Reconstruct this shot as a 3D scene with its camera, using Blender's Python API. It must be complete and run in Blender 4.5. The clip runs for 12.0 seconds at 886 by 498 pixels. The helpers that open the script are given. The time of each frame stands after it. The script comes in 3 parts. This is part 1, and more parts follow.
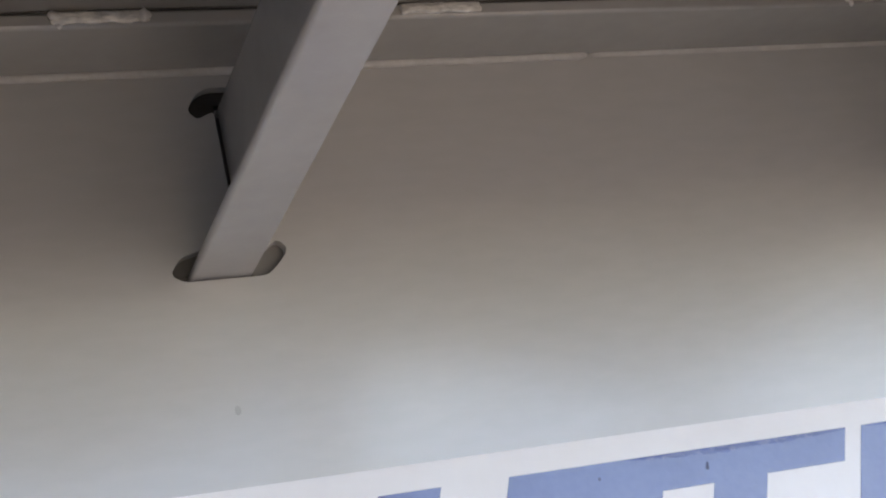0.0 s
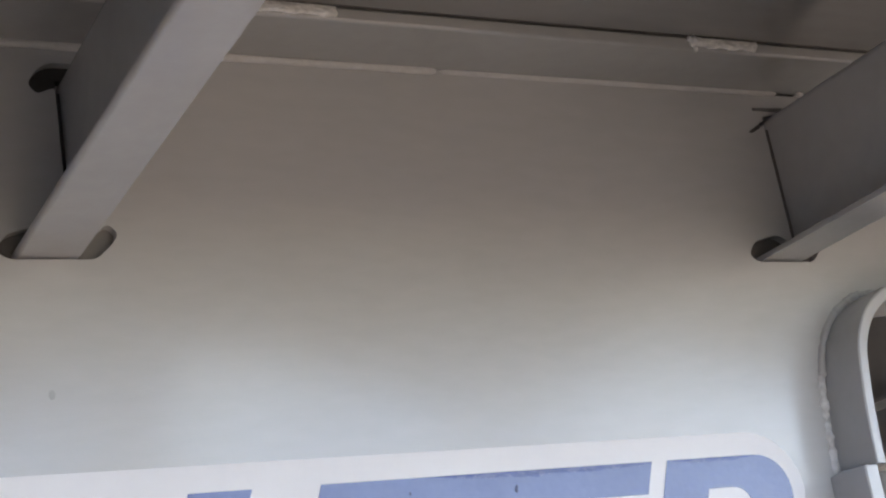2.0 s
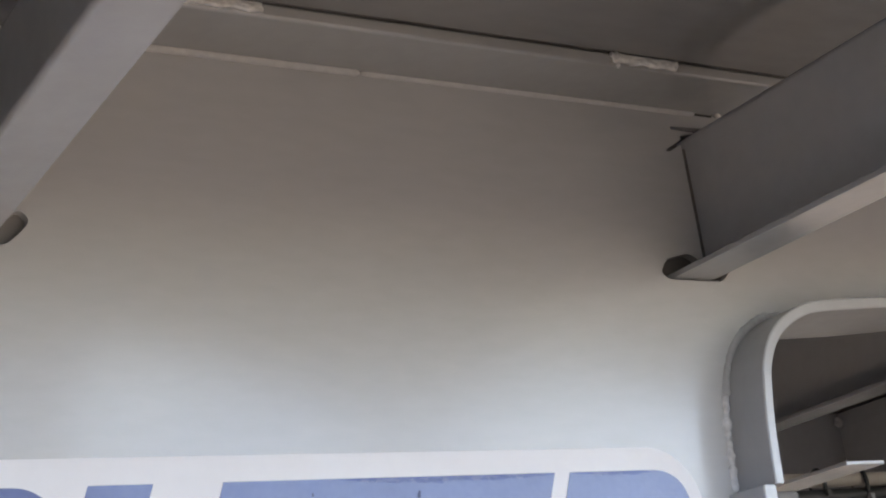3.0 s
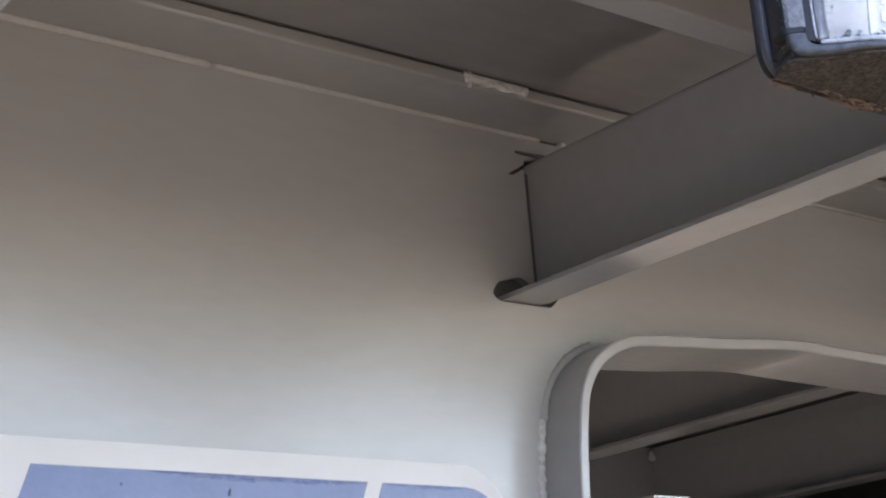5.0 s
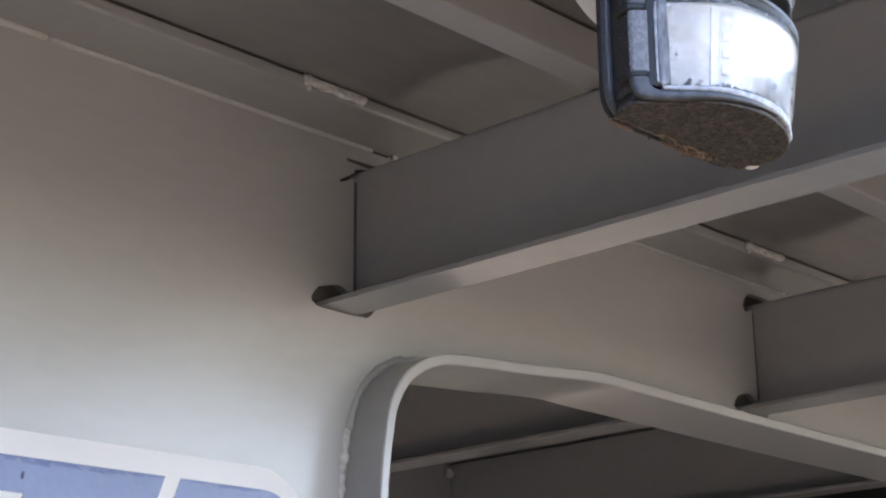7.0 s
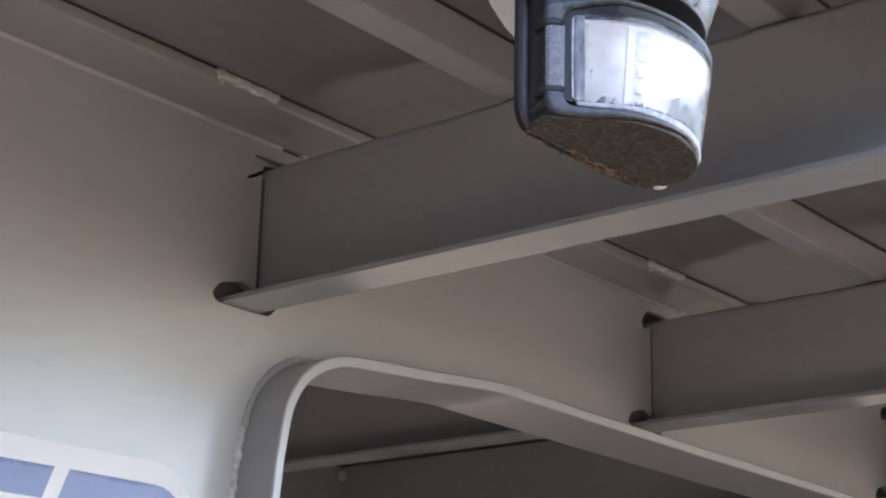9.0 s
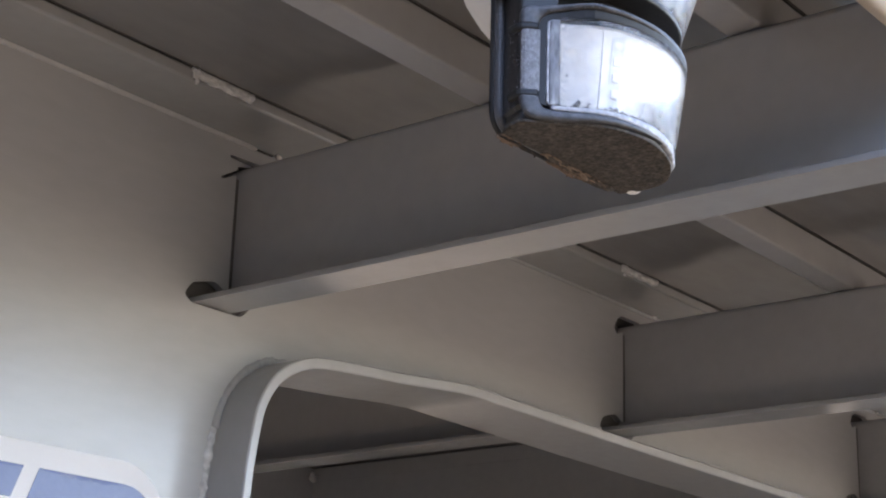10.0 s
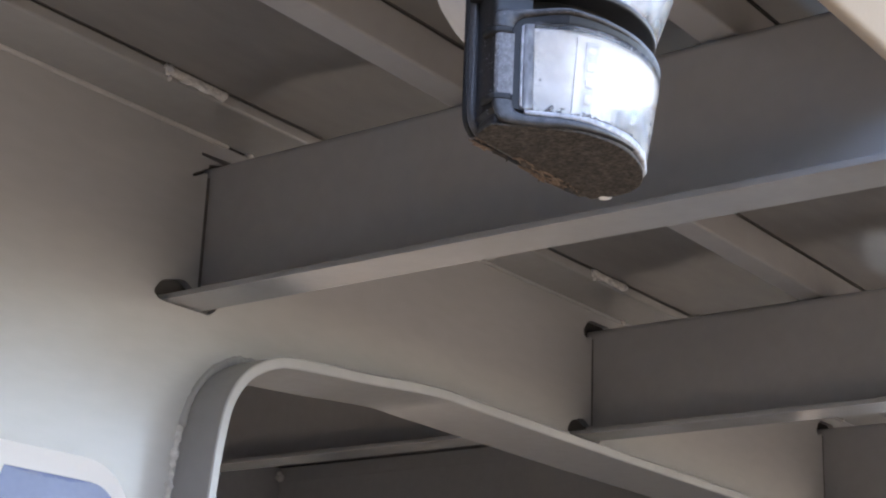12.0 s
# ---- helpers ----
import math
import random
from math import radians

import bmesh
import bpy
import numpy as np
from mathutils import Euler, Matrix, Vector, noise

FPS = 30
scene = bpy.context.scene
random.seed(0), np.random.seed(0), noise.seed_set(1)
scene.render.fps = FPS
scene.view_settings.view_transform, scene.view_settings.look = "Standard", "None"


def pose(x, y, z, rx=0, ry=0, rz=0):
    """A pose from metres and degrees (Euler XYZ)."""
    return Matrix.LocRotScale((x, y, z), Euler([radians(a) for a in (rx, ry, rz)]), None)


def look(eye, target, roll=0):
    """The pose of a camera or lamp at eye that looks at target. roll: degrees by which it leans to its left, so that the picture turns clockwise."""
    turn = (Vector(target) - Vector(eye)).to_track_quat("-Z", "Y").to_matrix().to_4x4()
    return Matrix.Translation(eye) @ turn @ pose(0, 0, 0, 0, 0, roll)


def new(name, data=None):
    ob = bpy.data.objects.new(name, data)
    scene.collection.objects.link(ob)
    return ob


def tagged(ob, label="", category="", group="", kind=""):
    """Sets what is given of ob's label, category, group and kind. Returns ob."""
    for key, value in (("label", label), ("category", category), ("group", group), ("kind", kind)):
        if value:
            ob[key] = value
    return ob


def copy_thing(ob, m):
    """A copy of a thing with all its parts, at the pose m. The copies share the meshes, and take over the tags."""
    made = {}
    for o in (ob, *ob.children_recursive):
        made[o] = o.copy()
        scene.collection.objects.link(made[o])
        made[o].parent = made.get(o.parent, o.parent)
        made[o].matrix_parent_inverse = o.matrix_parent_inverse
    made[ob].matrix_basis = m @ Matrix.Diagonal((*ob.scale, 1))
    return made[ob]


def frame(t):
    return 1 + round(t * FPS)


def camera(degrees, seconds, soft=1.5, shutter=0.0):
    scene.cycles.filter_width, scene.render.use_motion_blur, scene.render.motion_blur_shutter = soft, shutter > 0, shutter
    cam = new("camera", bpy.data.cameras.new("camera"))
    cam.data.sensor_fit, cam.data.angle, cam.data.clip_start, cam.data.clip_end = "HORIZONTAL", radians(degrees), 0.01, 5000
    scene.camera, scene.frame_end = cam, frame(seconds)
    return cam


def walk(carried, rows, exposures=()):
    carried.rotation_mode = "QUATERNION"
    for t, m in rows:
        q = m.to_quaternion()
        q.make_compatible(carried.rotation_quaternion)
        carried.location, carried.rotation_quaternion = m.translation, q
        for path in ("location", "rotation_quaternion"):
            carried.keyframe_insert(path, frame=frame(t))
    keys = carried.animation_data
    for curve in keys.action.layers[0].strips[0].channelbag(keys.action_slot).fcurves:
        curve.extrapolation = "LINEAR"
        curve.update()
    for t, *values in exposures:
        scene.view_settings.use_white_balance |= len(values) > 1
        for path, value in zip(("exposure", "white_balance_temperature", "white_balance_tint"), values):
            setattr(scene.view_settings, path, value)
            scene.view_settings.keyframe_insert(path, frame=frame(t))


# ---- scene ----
cam = camera(30.74, 12.0, soft=2.1)
PATH = [
    (0, (0.0154, -1.0043, 0.7422), (0.7631, 0.7260, 1.4108), -13.28),
    (0.5, (0.0108, -1.0019, 0.7460), (0.8058, 0.7119, 1.4026), -12.69),
    (1, (0.0063, -1.0012, 0.7486), (0.8551, 0.6914, 1.3925), -11.87),
    (1.5, (0.0036, -0.9999, 0.7496), (0.9027, 0.6698, 1.3850), -10.98),
    (2, (0.0009, -0.9985, 0.7499), (0.9612, 0.6400, 1.3770), -9.99),
    (2.5, (-0.0002, -0.9974, 0.7504), (1.0029, 0.6174, 1.3718), -9.25),
    (3, (-0.0009, -0.9976, 0.7510), (1.0537, 0.5867, 1.3656), -8.18),
    (5, (0.0003, -1.0023, 0.7496), (1.2158, 0.4668, 1.3531), -4.40),
    (5.5, (-0.0005, -1.0020, 0.7498), (1.2558, 0.4330, 1.3518), -3.50),
    (6, (-0.0019, -1.0011, 0.7508), (1.2997, 0.3937, 1.3509), -2.49),
    (6.5, (-0.0025, -1.0001, 0.7510), (1.3384, 0.3567, 1.3520), -1.63),
    (7, (-0.0032, -0.9998, 0.7514), (1.3776, 0.3158, 1.3536), -0.63),
    (7.5, (-0.0040, -0.9994, 0.7515), (1.4052, 0.2851, 1.3552), 0.09),
    (9.5, (-0.0039, -0.9988, 0.7524), (1.4658, 0.2132, 1.3614), 1.53),
    (10, (-0.0033, -0.9989, 0.7523), (1.4751, 0.2014, 1.3636), 1.72),
    (10.5, (-0.0030, -0.9986, 0.7519), (1.4818, 0.1929, 1.3648), 1.93),
    (11, (-0.0034, -0.9985, 0.7521), (1.4886, 0.1834, 1.3660), 2.14),
    (11.5, (-0.0031, -0.9982, 0.7525), (1.4940, 0.1771, 1.3666), 2.16),
    (12, (-0.0027, -0.9984, 0.7532), (1.4976, 0.1729, 1.3670), 2.34),
]
walk(cam, [(t, look(eye, target, roll)) for t, eye, target, roll in PATH], exposures=[(0.0, 2.80, 6900, 20.8), (12.0, 2.80, 6900, 20.8)])

# ---- daylight ----
SUN_ELEVATION, SUN_AZIMUTH = 44.0, -62.0  # degrees; azimuth from +y over +x
world = bpy.data.worlds.new("daylight")
scene.world = world
world.use_nodes = True
wn = world.node_tree
sky = wn.nodes.new("ShaderNodeTexSky")
sky.sky_type, sky.sun_disc = "NISHITA", False
sky.sun_elevation, sky.sun_rotation = radians(SUN_ELEVATION), radians(SUN_AZIMUTH)
sky.air_density, sky.dust_density = 1.0, 0.8
wn.nodes["Background"].inputs["Strength"].default_value = 0.162
wn.links.new(sky.outputs[0], wn.nodes["Background"].inputs["Color"])

sun = new("sun", bpy.data.lights.new("sun", "SUN"))
sun.data.energy, sun.data.angle, sun.data.color = 4.0, radians(1.5), (1.0, 0.95, 0.88)
az, el = radians(SUN_AZIMUTH), radians(SUN_ELEVATION)
sun_from = Vector((math.sin(az) * math.cos(el), math.cos(az) * math.cos(el), math.sin(el)))
sun.matrix_world = look(sun_from * 30, (0, 0, 0))


# ---- materials ----
def material(name, color, rough=0.5, metal=0.0, grain=0.06, grain_scale=60.0, stain=0.1, stain_scale=4.0, stain_color=None,
             bump=0.1, bump_scale=400.0, stretch=(1, 1, 1), coat=0.0, buckle=0.0, buckle_scale=3.0, gloss=0.5, warp=0.0):
    """A painted or bare surface: base colour with fine grain and large stains, uneven gloss and a fine relief."""
    m = bpy.data.materials.new(name)
    m.use_nodes = True
    t = m.node_tree
    b = t.nodes["Principled BSDF"]
    b.inputs["Metallic"].default_value = metal
    b.inputs["Coat Weight"].default_value = coat
    b.inputs["Specular IOR Level"].default_value = gloss
    geo = t.nodes.new("ShaderNodeNewGeometry")
    mp = t.nodes.new("ShaderNodeMapping")
    mp.inputs["Scale"].default_value = stretch
    t.links.new(geo.outputs["Position"], mp.inputs["Vector"])

    def noise_tex(scale, detail):
        n = t.nodes.new("ShaderNodeTexNoise")
        n.inputs["Scale"].default_value, n.inputs["Detail"].default_value = scale, detail
        t.links.new(mp.outputs[0], n.inputs["Vector"])
        return n

    fine, large, relief = noise_tex(grain_scale, 6), noise_tex(stain_scale, 5), noise_tex(bump_scale, 3)
    ramp = t.nodes.new("ShaderNodeValToRGB")
    ramp.color_ramp.elements[0].position, ramp.color_ramp.elements[1].position = 0.42, 0.78
    t.links.new(large.outputs["Fac"], ramp.inputs["Fac"])
    dark = stain_color or tuple(c * 0.6 for c in color)
    mix1 = t.nodes.new("ShaderNodeMix")
    mix1.data_type = "RGBA"
    mix1.inputs["A"].default_value, mix1.inputs["B"].default_value = (*color, 1), (*dark, 1)
    fac = t.nodes.new("ShaderNodeMath")
    fac.operation = "MULTIPLY"
    fac.inputs[1].default_value = stain
    t.links.new(ramp.outputs["Color"], fac.inputs[0])
    t.links.new(fac.outputs[0], mix1.inputs["Factor"])
    hsv = t.nodes.new("ShaderNodeHueSaturation")
    rng = t.nodes.new("ShaderNodeMapRange")
    rng.inputs["To Min"].default_value, rng.inputs["To Max"].default_value = 1 - grain, 1 + grain
    rng.inputs["From Min"].default_value, rng.inputs["From Max"].default_value = 0.3, 0.7
    t.links.new(fine.outputs["Fac"], rng.inputs["Value"])
    t.links.new(rng.outputs[0], hsv.inputs["Value"])
    t.links.new(mix1.outputs["Result"], hsv.inputs["Color"])
    t.links.new(hsv.outputs[0], b.inputs["Base Color"])
    rr = t.nodes.new("ShaderNodeMapRange")
    rr.inputs["To Min"].default_value, rr.inputs["To Max"].default_value = max(rough - 0.08, 0.02), min(rough + 0.1, 1)
    t.links.new(large.outputs["Fac"], rr.inputs["Value"])
    t.links.new(rr.outputs[0], b.inputs["Roughness"])
    bp = t.nodes.new("ShaderNodeBump")
    bp.inputs["Strength"].default_value, bp.inputs["Distance"].default_value = bump, 0.001
    t.links.new(relief.outputs["Fac"], bp.inputs["Height"])
    t.links.new(bp.outputs[0], b.inputs["Normal"])
    if buckle:
        wave, wb = t.nodes.new("ShaderNodeTexNoise"), t.nodes.new("ShaderNodeBump")
        wave.inputs["Scale"].default_value, wave.inputs["Detail"].default_value = buckle_scale, 1.0
        t.links.new(geo.outputs["Position"], wave.inputs["Vector"])
        wb.inputs["Strength"].default_value, wb.inputs["Distance"].default_value = 1.0, buckle
        t.links.new(wave.outputs["Fac"], wb.inputs["Height"])
        t.links.new(wb.outputs[0], bp.inputs["Normal"])
    if warp:
        # the plate's slow waves between its welds, leaning in and out every 0.42 m, less along the beam
        sep, wave2 = t.nodes.new("ShaderNodeSeparateXYZ"), t.nodes.new("ShaderNodeBump")
        t.links.new(geo.outputs["Position"], sep.inputs[0])

        def step(op, a, b=None):
            n = t.nodes.new("ShaderNodeMath")
            n.operation = op
            for k, v in enumerate((a, b)):
                if isinstance(v, float):
                    n.inputs[k].default_value = v
                elif v is not None:
                    t.links.new(v, n.inputs[k])
            return n.outputs[0]

        swing = step("COSINE", step("MULTIPLY", step("SUBTRACT", sep.outputs["X"], 0.58), 2 * math.pi / 0.42))
        swing = step("MULTIPLY", swing, step("SUBTRACT", 1.5, step("MULTIPLY", sep.outputs["X"], 1.2)))
        t.links.new(step("MULTIPLY", step("MULTIPLY", step("SUBTRACT", sep.outputs["Z"], 1.02), -warp), swing), wave2.inputs["Height"])
        wave2.inputs["Strength"].default_value, wave2.inputs["Distance"].default_value = 1.0, 1.0
        t.links.new(wave2.outputs[0], wb.inputs["Normal"])
    return m


PAINT = material("grey_paint", (0.487, 0.486, 0.482), 0.215, grain=0.025, stain=0.08, stain_scale=5.0, stain_color=(0.43, 0.405, 0.38), bump=0.07, bump_scale=500, stretch=(0.5, 1, 1.6), buckle=0.012, buckle_scale=3.4, gloss=0.56, warp=0.026)
MEMBER_PAINT = material("member_paint", (0.425, 0.420, 0.420), 0.20, grain=0.03, stain=0.2, stain_scale=7.0, stain_color=(0.385, 0.36, 0.335), bump=0.12, bump_scale=450, buckle=0.006, buckle_scale=7.0, gloss=0.7)
RING_PAINT = material("ring_paint", (0.455, 0.45, 0.446), 0.20, grain=0.03, stain=0.15, stain_scale=9.0, bump=0.1)
# darker, glossier copy of the grey paint: shade of the top flange's underside
SHADED_FLANGE = material("flange_tone", (0.37, 0.365, 0.358), 0.14, grain=0.03, stain=0.2, stain_scale=6.0, stain_color=(0.32, 0.30, 0.28), bump=0.08, bump_scale=500, gloss=0.9)
# darkened copy of the member paint, to dim the flanges' undersides
SHADED_PAINT = material("shaded_member_paint", (0.345, 0.345, 0.348), 0.20, grain=0.04, stain=0.3, stain_scale=8.0, stain_color=(0.30, 0.29, 0.28), bump=0.1, bump_scale=450, gloss=0.5)
# lightened copy of the grey paint: the highlight along the seam welds
SEAM = material("lit_seam_paint", (0.60, 0.587, 0.57), 0.38, grain=0.06, grain_scale=200, stain=0.2, stain_scale=40, bump=0.2)
WELD = material("painted_weld", (0.65, 0.63, 0.60), 0.35, grain=0.25, grain_scale=300, stain=0.4, stain_scale=60, stain_color=(0.34, 0.31, 0.28), bump=0.5, bump_scale=350)
PALE_WELD = material("pale_painted_weld", (0.68, 0.67, 0.66), 0.32, grain=0.15, grain_scale=200, stain=0.45, stain_scale=90, stain_color=(0.40, 0.39, 0.38), bump=0.3, bump_scale=250)
CRUST = material("crusty_weld", (0.77, 0.755, 0.725), 0.40, grain=0.3, grain_scale=260, stain=0.55, stain_scale=110, stain_color=(0.33, 0.31, 0.29), bump=0.6, bump_scale=420, stretch=(0.45, 1, 1.3))
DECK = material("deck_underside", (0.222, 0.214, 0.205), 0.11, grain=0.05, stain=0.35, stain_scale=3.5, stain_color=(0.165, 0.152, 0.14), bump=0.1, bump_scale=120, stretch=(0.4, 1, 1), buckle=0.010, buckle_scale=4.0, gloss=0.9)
# dirty steel, also the dark tone put into gaps and behind web cuts
STEEL_AND_SHADE = material("dirty_steel_and_shade", (0.115, 0.105, 0.096), 0.5, stain=0.4, stain_scale=40, stain_color=(0.065, 0.055, 0.048))
# dark colour for open gaps and joints
DARK_EDGE = material("dark_gap", (0.05, 0.046, 0.042), 0.7, bump=0.2)
RAIL = material("cream_rail", (0.44, 0.375, 0.30), 0.35, grain=0.02, stain=0.1, stain_scale=6)
WHITE_VINYL = material("white_vinyl", (0.72, 0.705, 0.715), 0.38, grain=0.015, stain=0.08, stain_scale=8, bump=0.08, bump_scale=90)
BLUE_VINYL = material("blue_vinyl", (0.118, 0.150, 0.318), 0.19, grain=0.04, grain_scale=150, stain=0.35, stain_scale=14, stain_color=(0.075, 0.105, 0.265), bump=0.18, bump_scale=200)
CREASE = material("creased_blue_vinyl", (0.072, 0.098, 0.262), 0.26, grain=0.12, grain_scale=260, stain=0.6, stain_scale=160, stain_color=(0.115, 0.145, 0.31), bump=0.6, bump_scale=260, stretch=(0.4, 1, 1))
SPOT = material("grey_spot", (0.37, 0.365, 0.36), 0.5)
INK = material("dark_blue_speck", (0.03, 0.04, 0.12), 0.4)
BLACK_PLASTIC = material("black_plastic", (0.018, 0.018, 0.02), 0.38, grain=0.25, grain_scale=500, stain=0.4, stain_scale=90, stain_color=(0.05, 0.049, 0.048), bump=0.12, bump_scale=900)
CLIP_PLASTIC = material("dusty_bezel_plastic", (0.158, 0.155, 0.160), 0.38, grain=0.25, grain_scale=700, stain=0.7, stain_scale=420, stain_color=(0.27, 0.27, 0.285), bump=0.2, bump_scale=700)
BEZEL = material("dusty_black_bezel", (0.053, 0.053, 0.056), 0.37, grain=0.25, grain_scale=500, stain=0.5, stain_scale=180, stain_color=(0.155, 0.153, 0.156), bump=0.15, bump_scale=700)
EDGE_PALE = material("pale_lens_edge", (0.50, 0.51, 0.54), 0.40, grain=0.3, grain_scale=400, stain=0.8, stain_scale=220, stain_color=(0.22, 0.22, 0.24), bump=0.3)
EDGE_PLASTIC = material("scuffed_lens_edge", (0.20, 0.205, 0.22), 0.40, grain=0.3, grain_scale=500, stain=0.9, stain_scale=170, stain_color=(0.55, 0.56, 0.58), bump=0.4, bump_scale=400, stretch=(1, 1, 0.35))
GRIME = material("grey_grime", (0.16, 0.16, 0.165), 0.8, grain=0.4, grain_scale=800)
DUST = material("pale_dust", (0.27, 0.27, 0.285), 0.9)
FILM = material("grey_lens_film", (0.40, 0.41, 0.44), 0.8)
RIM_PLASTIC = material("dusty_rim_plastic", (0.079, 0.078, 0.081), 0.36, grain=0.2, grain_scale=600, stain=0.5, stain_scale=160, stain_color=(0.12, 0.12, 0.13), bump=0.3, bump_scale=900)
DIRT = material("caked_dirt", (0.056, 0.049, 0.044), 0.95, grain=0.55, grain_scale=620, stain=0.55, stain_scale=330, stain_color=(0.15, 0.13, 0.105), bump=0.8, bump_scale=520)
STRAW = material("dry_straw", (0.21, 0.155, 0.12), 0.8, grain=0.3, grain_scale=300)
REFLECTOR = material("white_reflector", (0.92, 0.90, 0.865), 0.40, grain=0.03, grain_scale=200)
DIODE = material("pale_diode", (0.72, 0.73, 0.76), 0.3, grain=0.2, grain_scale=900)
HOSE = material("black_rubber", (0.012, 0.012, 0.012), 0.5, bump=0.04)
PIPE = material("grey_pipe", (0.30, 0.27, 0.24), 0.5, stain=0.4, stain_scale=30)
LIGHT_BLOCK = material("dark_light_block", (0.055, 0.055, 0.06), 0.6, stain=0.3, stain_scale=1.5, bump=0.3)
CONCRETE = material("yard_gravel", (0.122, 0.100, 0.067), 0.85, grain=0.12, grain_scale=35, stain=0.4, stain_scale=0.7, stain_color=(0.06, 0.045, 0.032), bump=0.6, bump_scale=120)

GLASS = bpy.data.materials.new("scuffed_clear_plastic")
GLASS.use_nodes = True
gt = GLASS.node_tree
gb = gt.nodes["Principled BSDF"]
gb.inputs["Transmission Weight"].default_value, gb.inputs["IOR"].default_value = 1.0, 1.10
gb.inputs["Base Color"].default_value = (0.95, 0.94, 0.925, 1)
gg, gn = gt.nodes.new("ShaderNodeNewGeometry"), gt.nodes.new("ShaderNodeTexNoise")
gn.inputs["Scale"].default_value, gn.inputs["Detail"].default_value = 220.0, 8.0
gt.links.new(gg.outputs["Position"], gn.inputs["Vector"])
gr = gt.nodes.new("ShaderNodeMapRange")
gr.inputs["To Min"].default_value, gr.inputs["To Max"].default_value = 0.02, 0.35
gt.links.new(gn.outputs["Fac"], gr.inputs["Value"])
gt.links.new(gr.outputs[0], gb.inputs["Roughness"])
gh, gv = gt.nodes.new("ShaderNodeTexNoise"), gt.nodes.new("ShaderNodeMapRange")
gh.inputs["Scale"].default_value, gh.inputs["Detail"].default_value = 95.0, 9.0
gt.links.new(gg.outputs["Position"], gh.inputs["Vector"])
gv.inputs["From Min"].default_value, gv.inputs["From Max"].default_value = 0.38, 0.66
gv.inputs["To Min"].default_value, gv.inputs["To Max"].default_value = 0.98, 0.78
gt.links.new(gh.outputs["Fac"], gv.inputs["Value"])
gt.links.new(gv.outputs[0], gb.inputs["Transmission Weight"])


# ---- mesh helpers ----
def mesh_of(bm, name, mat, smooth=False):
    bmesh.ops.recalc_face_normals(bm, faces=bm.faces[:])
    me = bpy.data.meshes.new(name)
    bm.to_mesh(me)
    bm.free()
    me.materials.append(mat)
    for p in me.polygons:
        p.use_smooth = smooth
    return me


def thing(name, at, label, category, group="", kind=""):
    ob = new(name)
    ob.location = at
    return tagged(ob, label, category, group, kind)


def part(name, bm, mat, parent, label="", smooth=False):
    """One mesh under a thing or a part, given in world metres."""
    ob = new(name, mesh_of(bm, name, mat, smooth))
    ob.parent = parent
    offset = Vector()
    p = parent
    while p is not None:
        offset += p.location
        p = p.parent
    ob.data.transform(Matrix.Translation(-offset))
    return tagged(ob, label)


def box(x0, x1, y0, y1, z0, z1, bevel=0.0, seg=2):
    bm = bmesh.new()
    bmesh.ops.create_cube(bm, size=1.0, matrix=Matrix.Translation(((x0 + x1) / 2, (y0 + y1) / 2, (z0 + z1) / 2)) @ Matrix.Diagonal((x1 - x0, y1 - y0, z1 - z0, 1)))
    if bevel:
        bmesh.ops.bevel(bm, geom=bm.edges[:], offset=bevel, segments=seg, affect="EDGES", profile=0.5)
    return bm


def prism(outline, lo, hi, axis="y", bevel=0.0):
    """A flat piece: an outline in the two other axes, from lo to hi along the axis."""
    bm = bmesh.new()

    def at(a, b, c):
        return {"x": (c, a, b), "y": (a, c, b), "z": (a, b, c)}[axis]

    low = [bm.verts.new(at(a, b, lo)) for a, b in outline]
    high = [bm.verts.new(at(a, b, hi)) for a, b in outline]
    bm.faces.new(low)
    bm.faces.new(high[::-1])
    n = len(outline)
    for i in range(n):
        bm.faces.new((low[i], high[i], high[(i + 1) % n], low[(i + 1) % n]))
    bmesh.ops.recalc_face_normals(bm, faces=bm.faces[:])
    if bevel:
        edges = [e for e in bm.edges if len(e.link_faces) == 2 and e.calc_face_angle(0) > 0.6]
        bmesh.ops.bevel(bm, geom=edges, offset=bevel, segments=2, affect="EDGES", profile=0.5)
    return bm


def pierced(outline, holes, lo, hi):
    """A plate in the x-z plane with holes right through it, from y = lo to hi."""
    cu = bpy.data.curves.new("outline", "CURVE")
    cu.dimensions, cu.fill_mode, cu.extrude = "2D", "BOTH", (hi - lo) / 2
    for ring in [outline, *holes]:
        s = cu.splines.new("POLY")
        s.points.add(len(ring) - 1)
        for p, (a, b) in zip(s.points, ring):
            p.co = (a, b, 0, 1)
        s.use_cyclic_u = True
    ob = new("outline", cu)
    me = bpy.data.meshes.new_from_object(ob.evaluated_get(bpy.context.evaluated_depsgraph_get()))
    bpy.data.objects.remove(ob)
    bm = bmesh.new()
    bm.from_mesh(me)
    bmesh.ops.transform(bm, matrix=Matrix(((1, 0, 0, 0), (0, 0, -1, (lo + hi) / 2), (0, 1, 0, 0), (0, 0, 0, 1))), verts=bm.verts[:])
    return bm


def rounded(points, steps=5, r=0.004):
    """The same closed outline with its corners rounded off; r: one radius, or one for each corner."""
    radii = r if isinstance(r, list) else [r] * len(points)
    out = []
    n = len(points)
    for i in range(n):
        a, b, c = (Vector(points[(i + k) % n]) for k in (-1, 0, 1))
        u, v = (a - b), (c - b)
        d = min(radii[i], 0.45 * u.length, 0.45 * v.length)
        p, q = b + u.normalized() * d, b + v.normalized() * d
        for k in range(steps + 1):
            s = k / steps
            out.append(tuple((1 - s) ** 2 * p + 2 * s * (1 - s) * b + s * s * q))
    return out


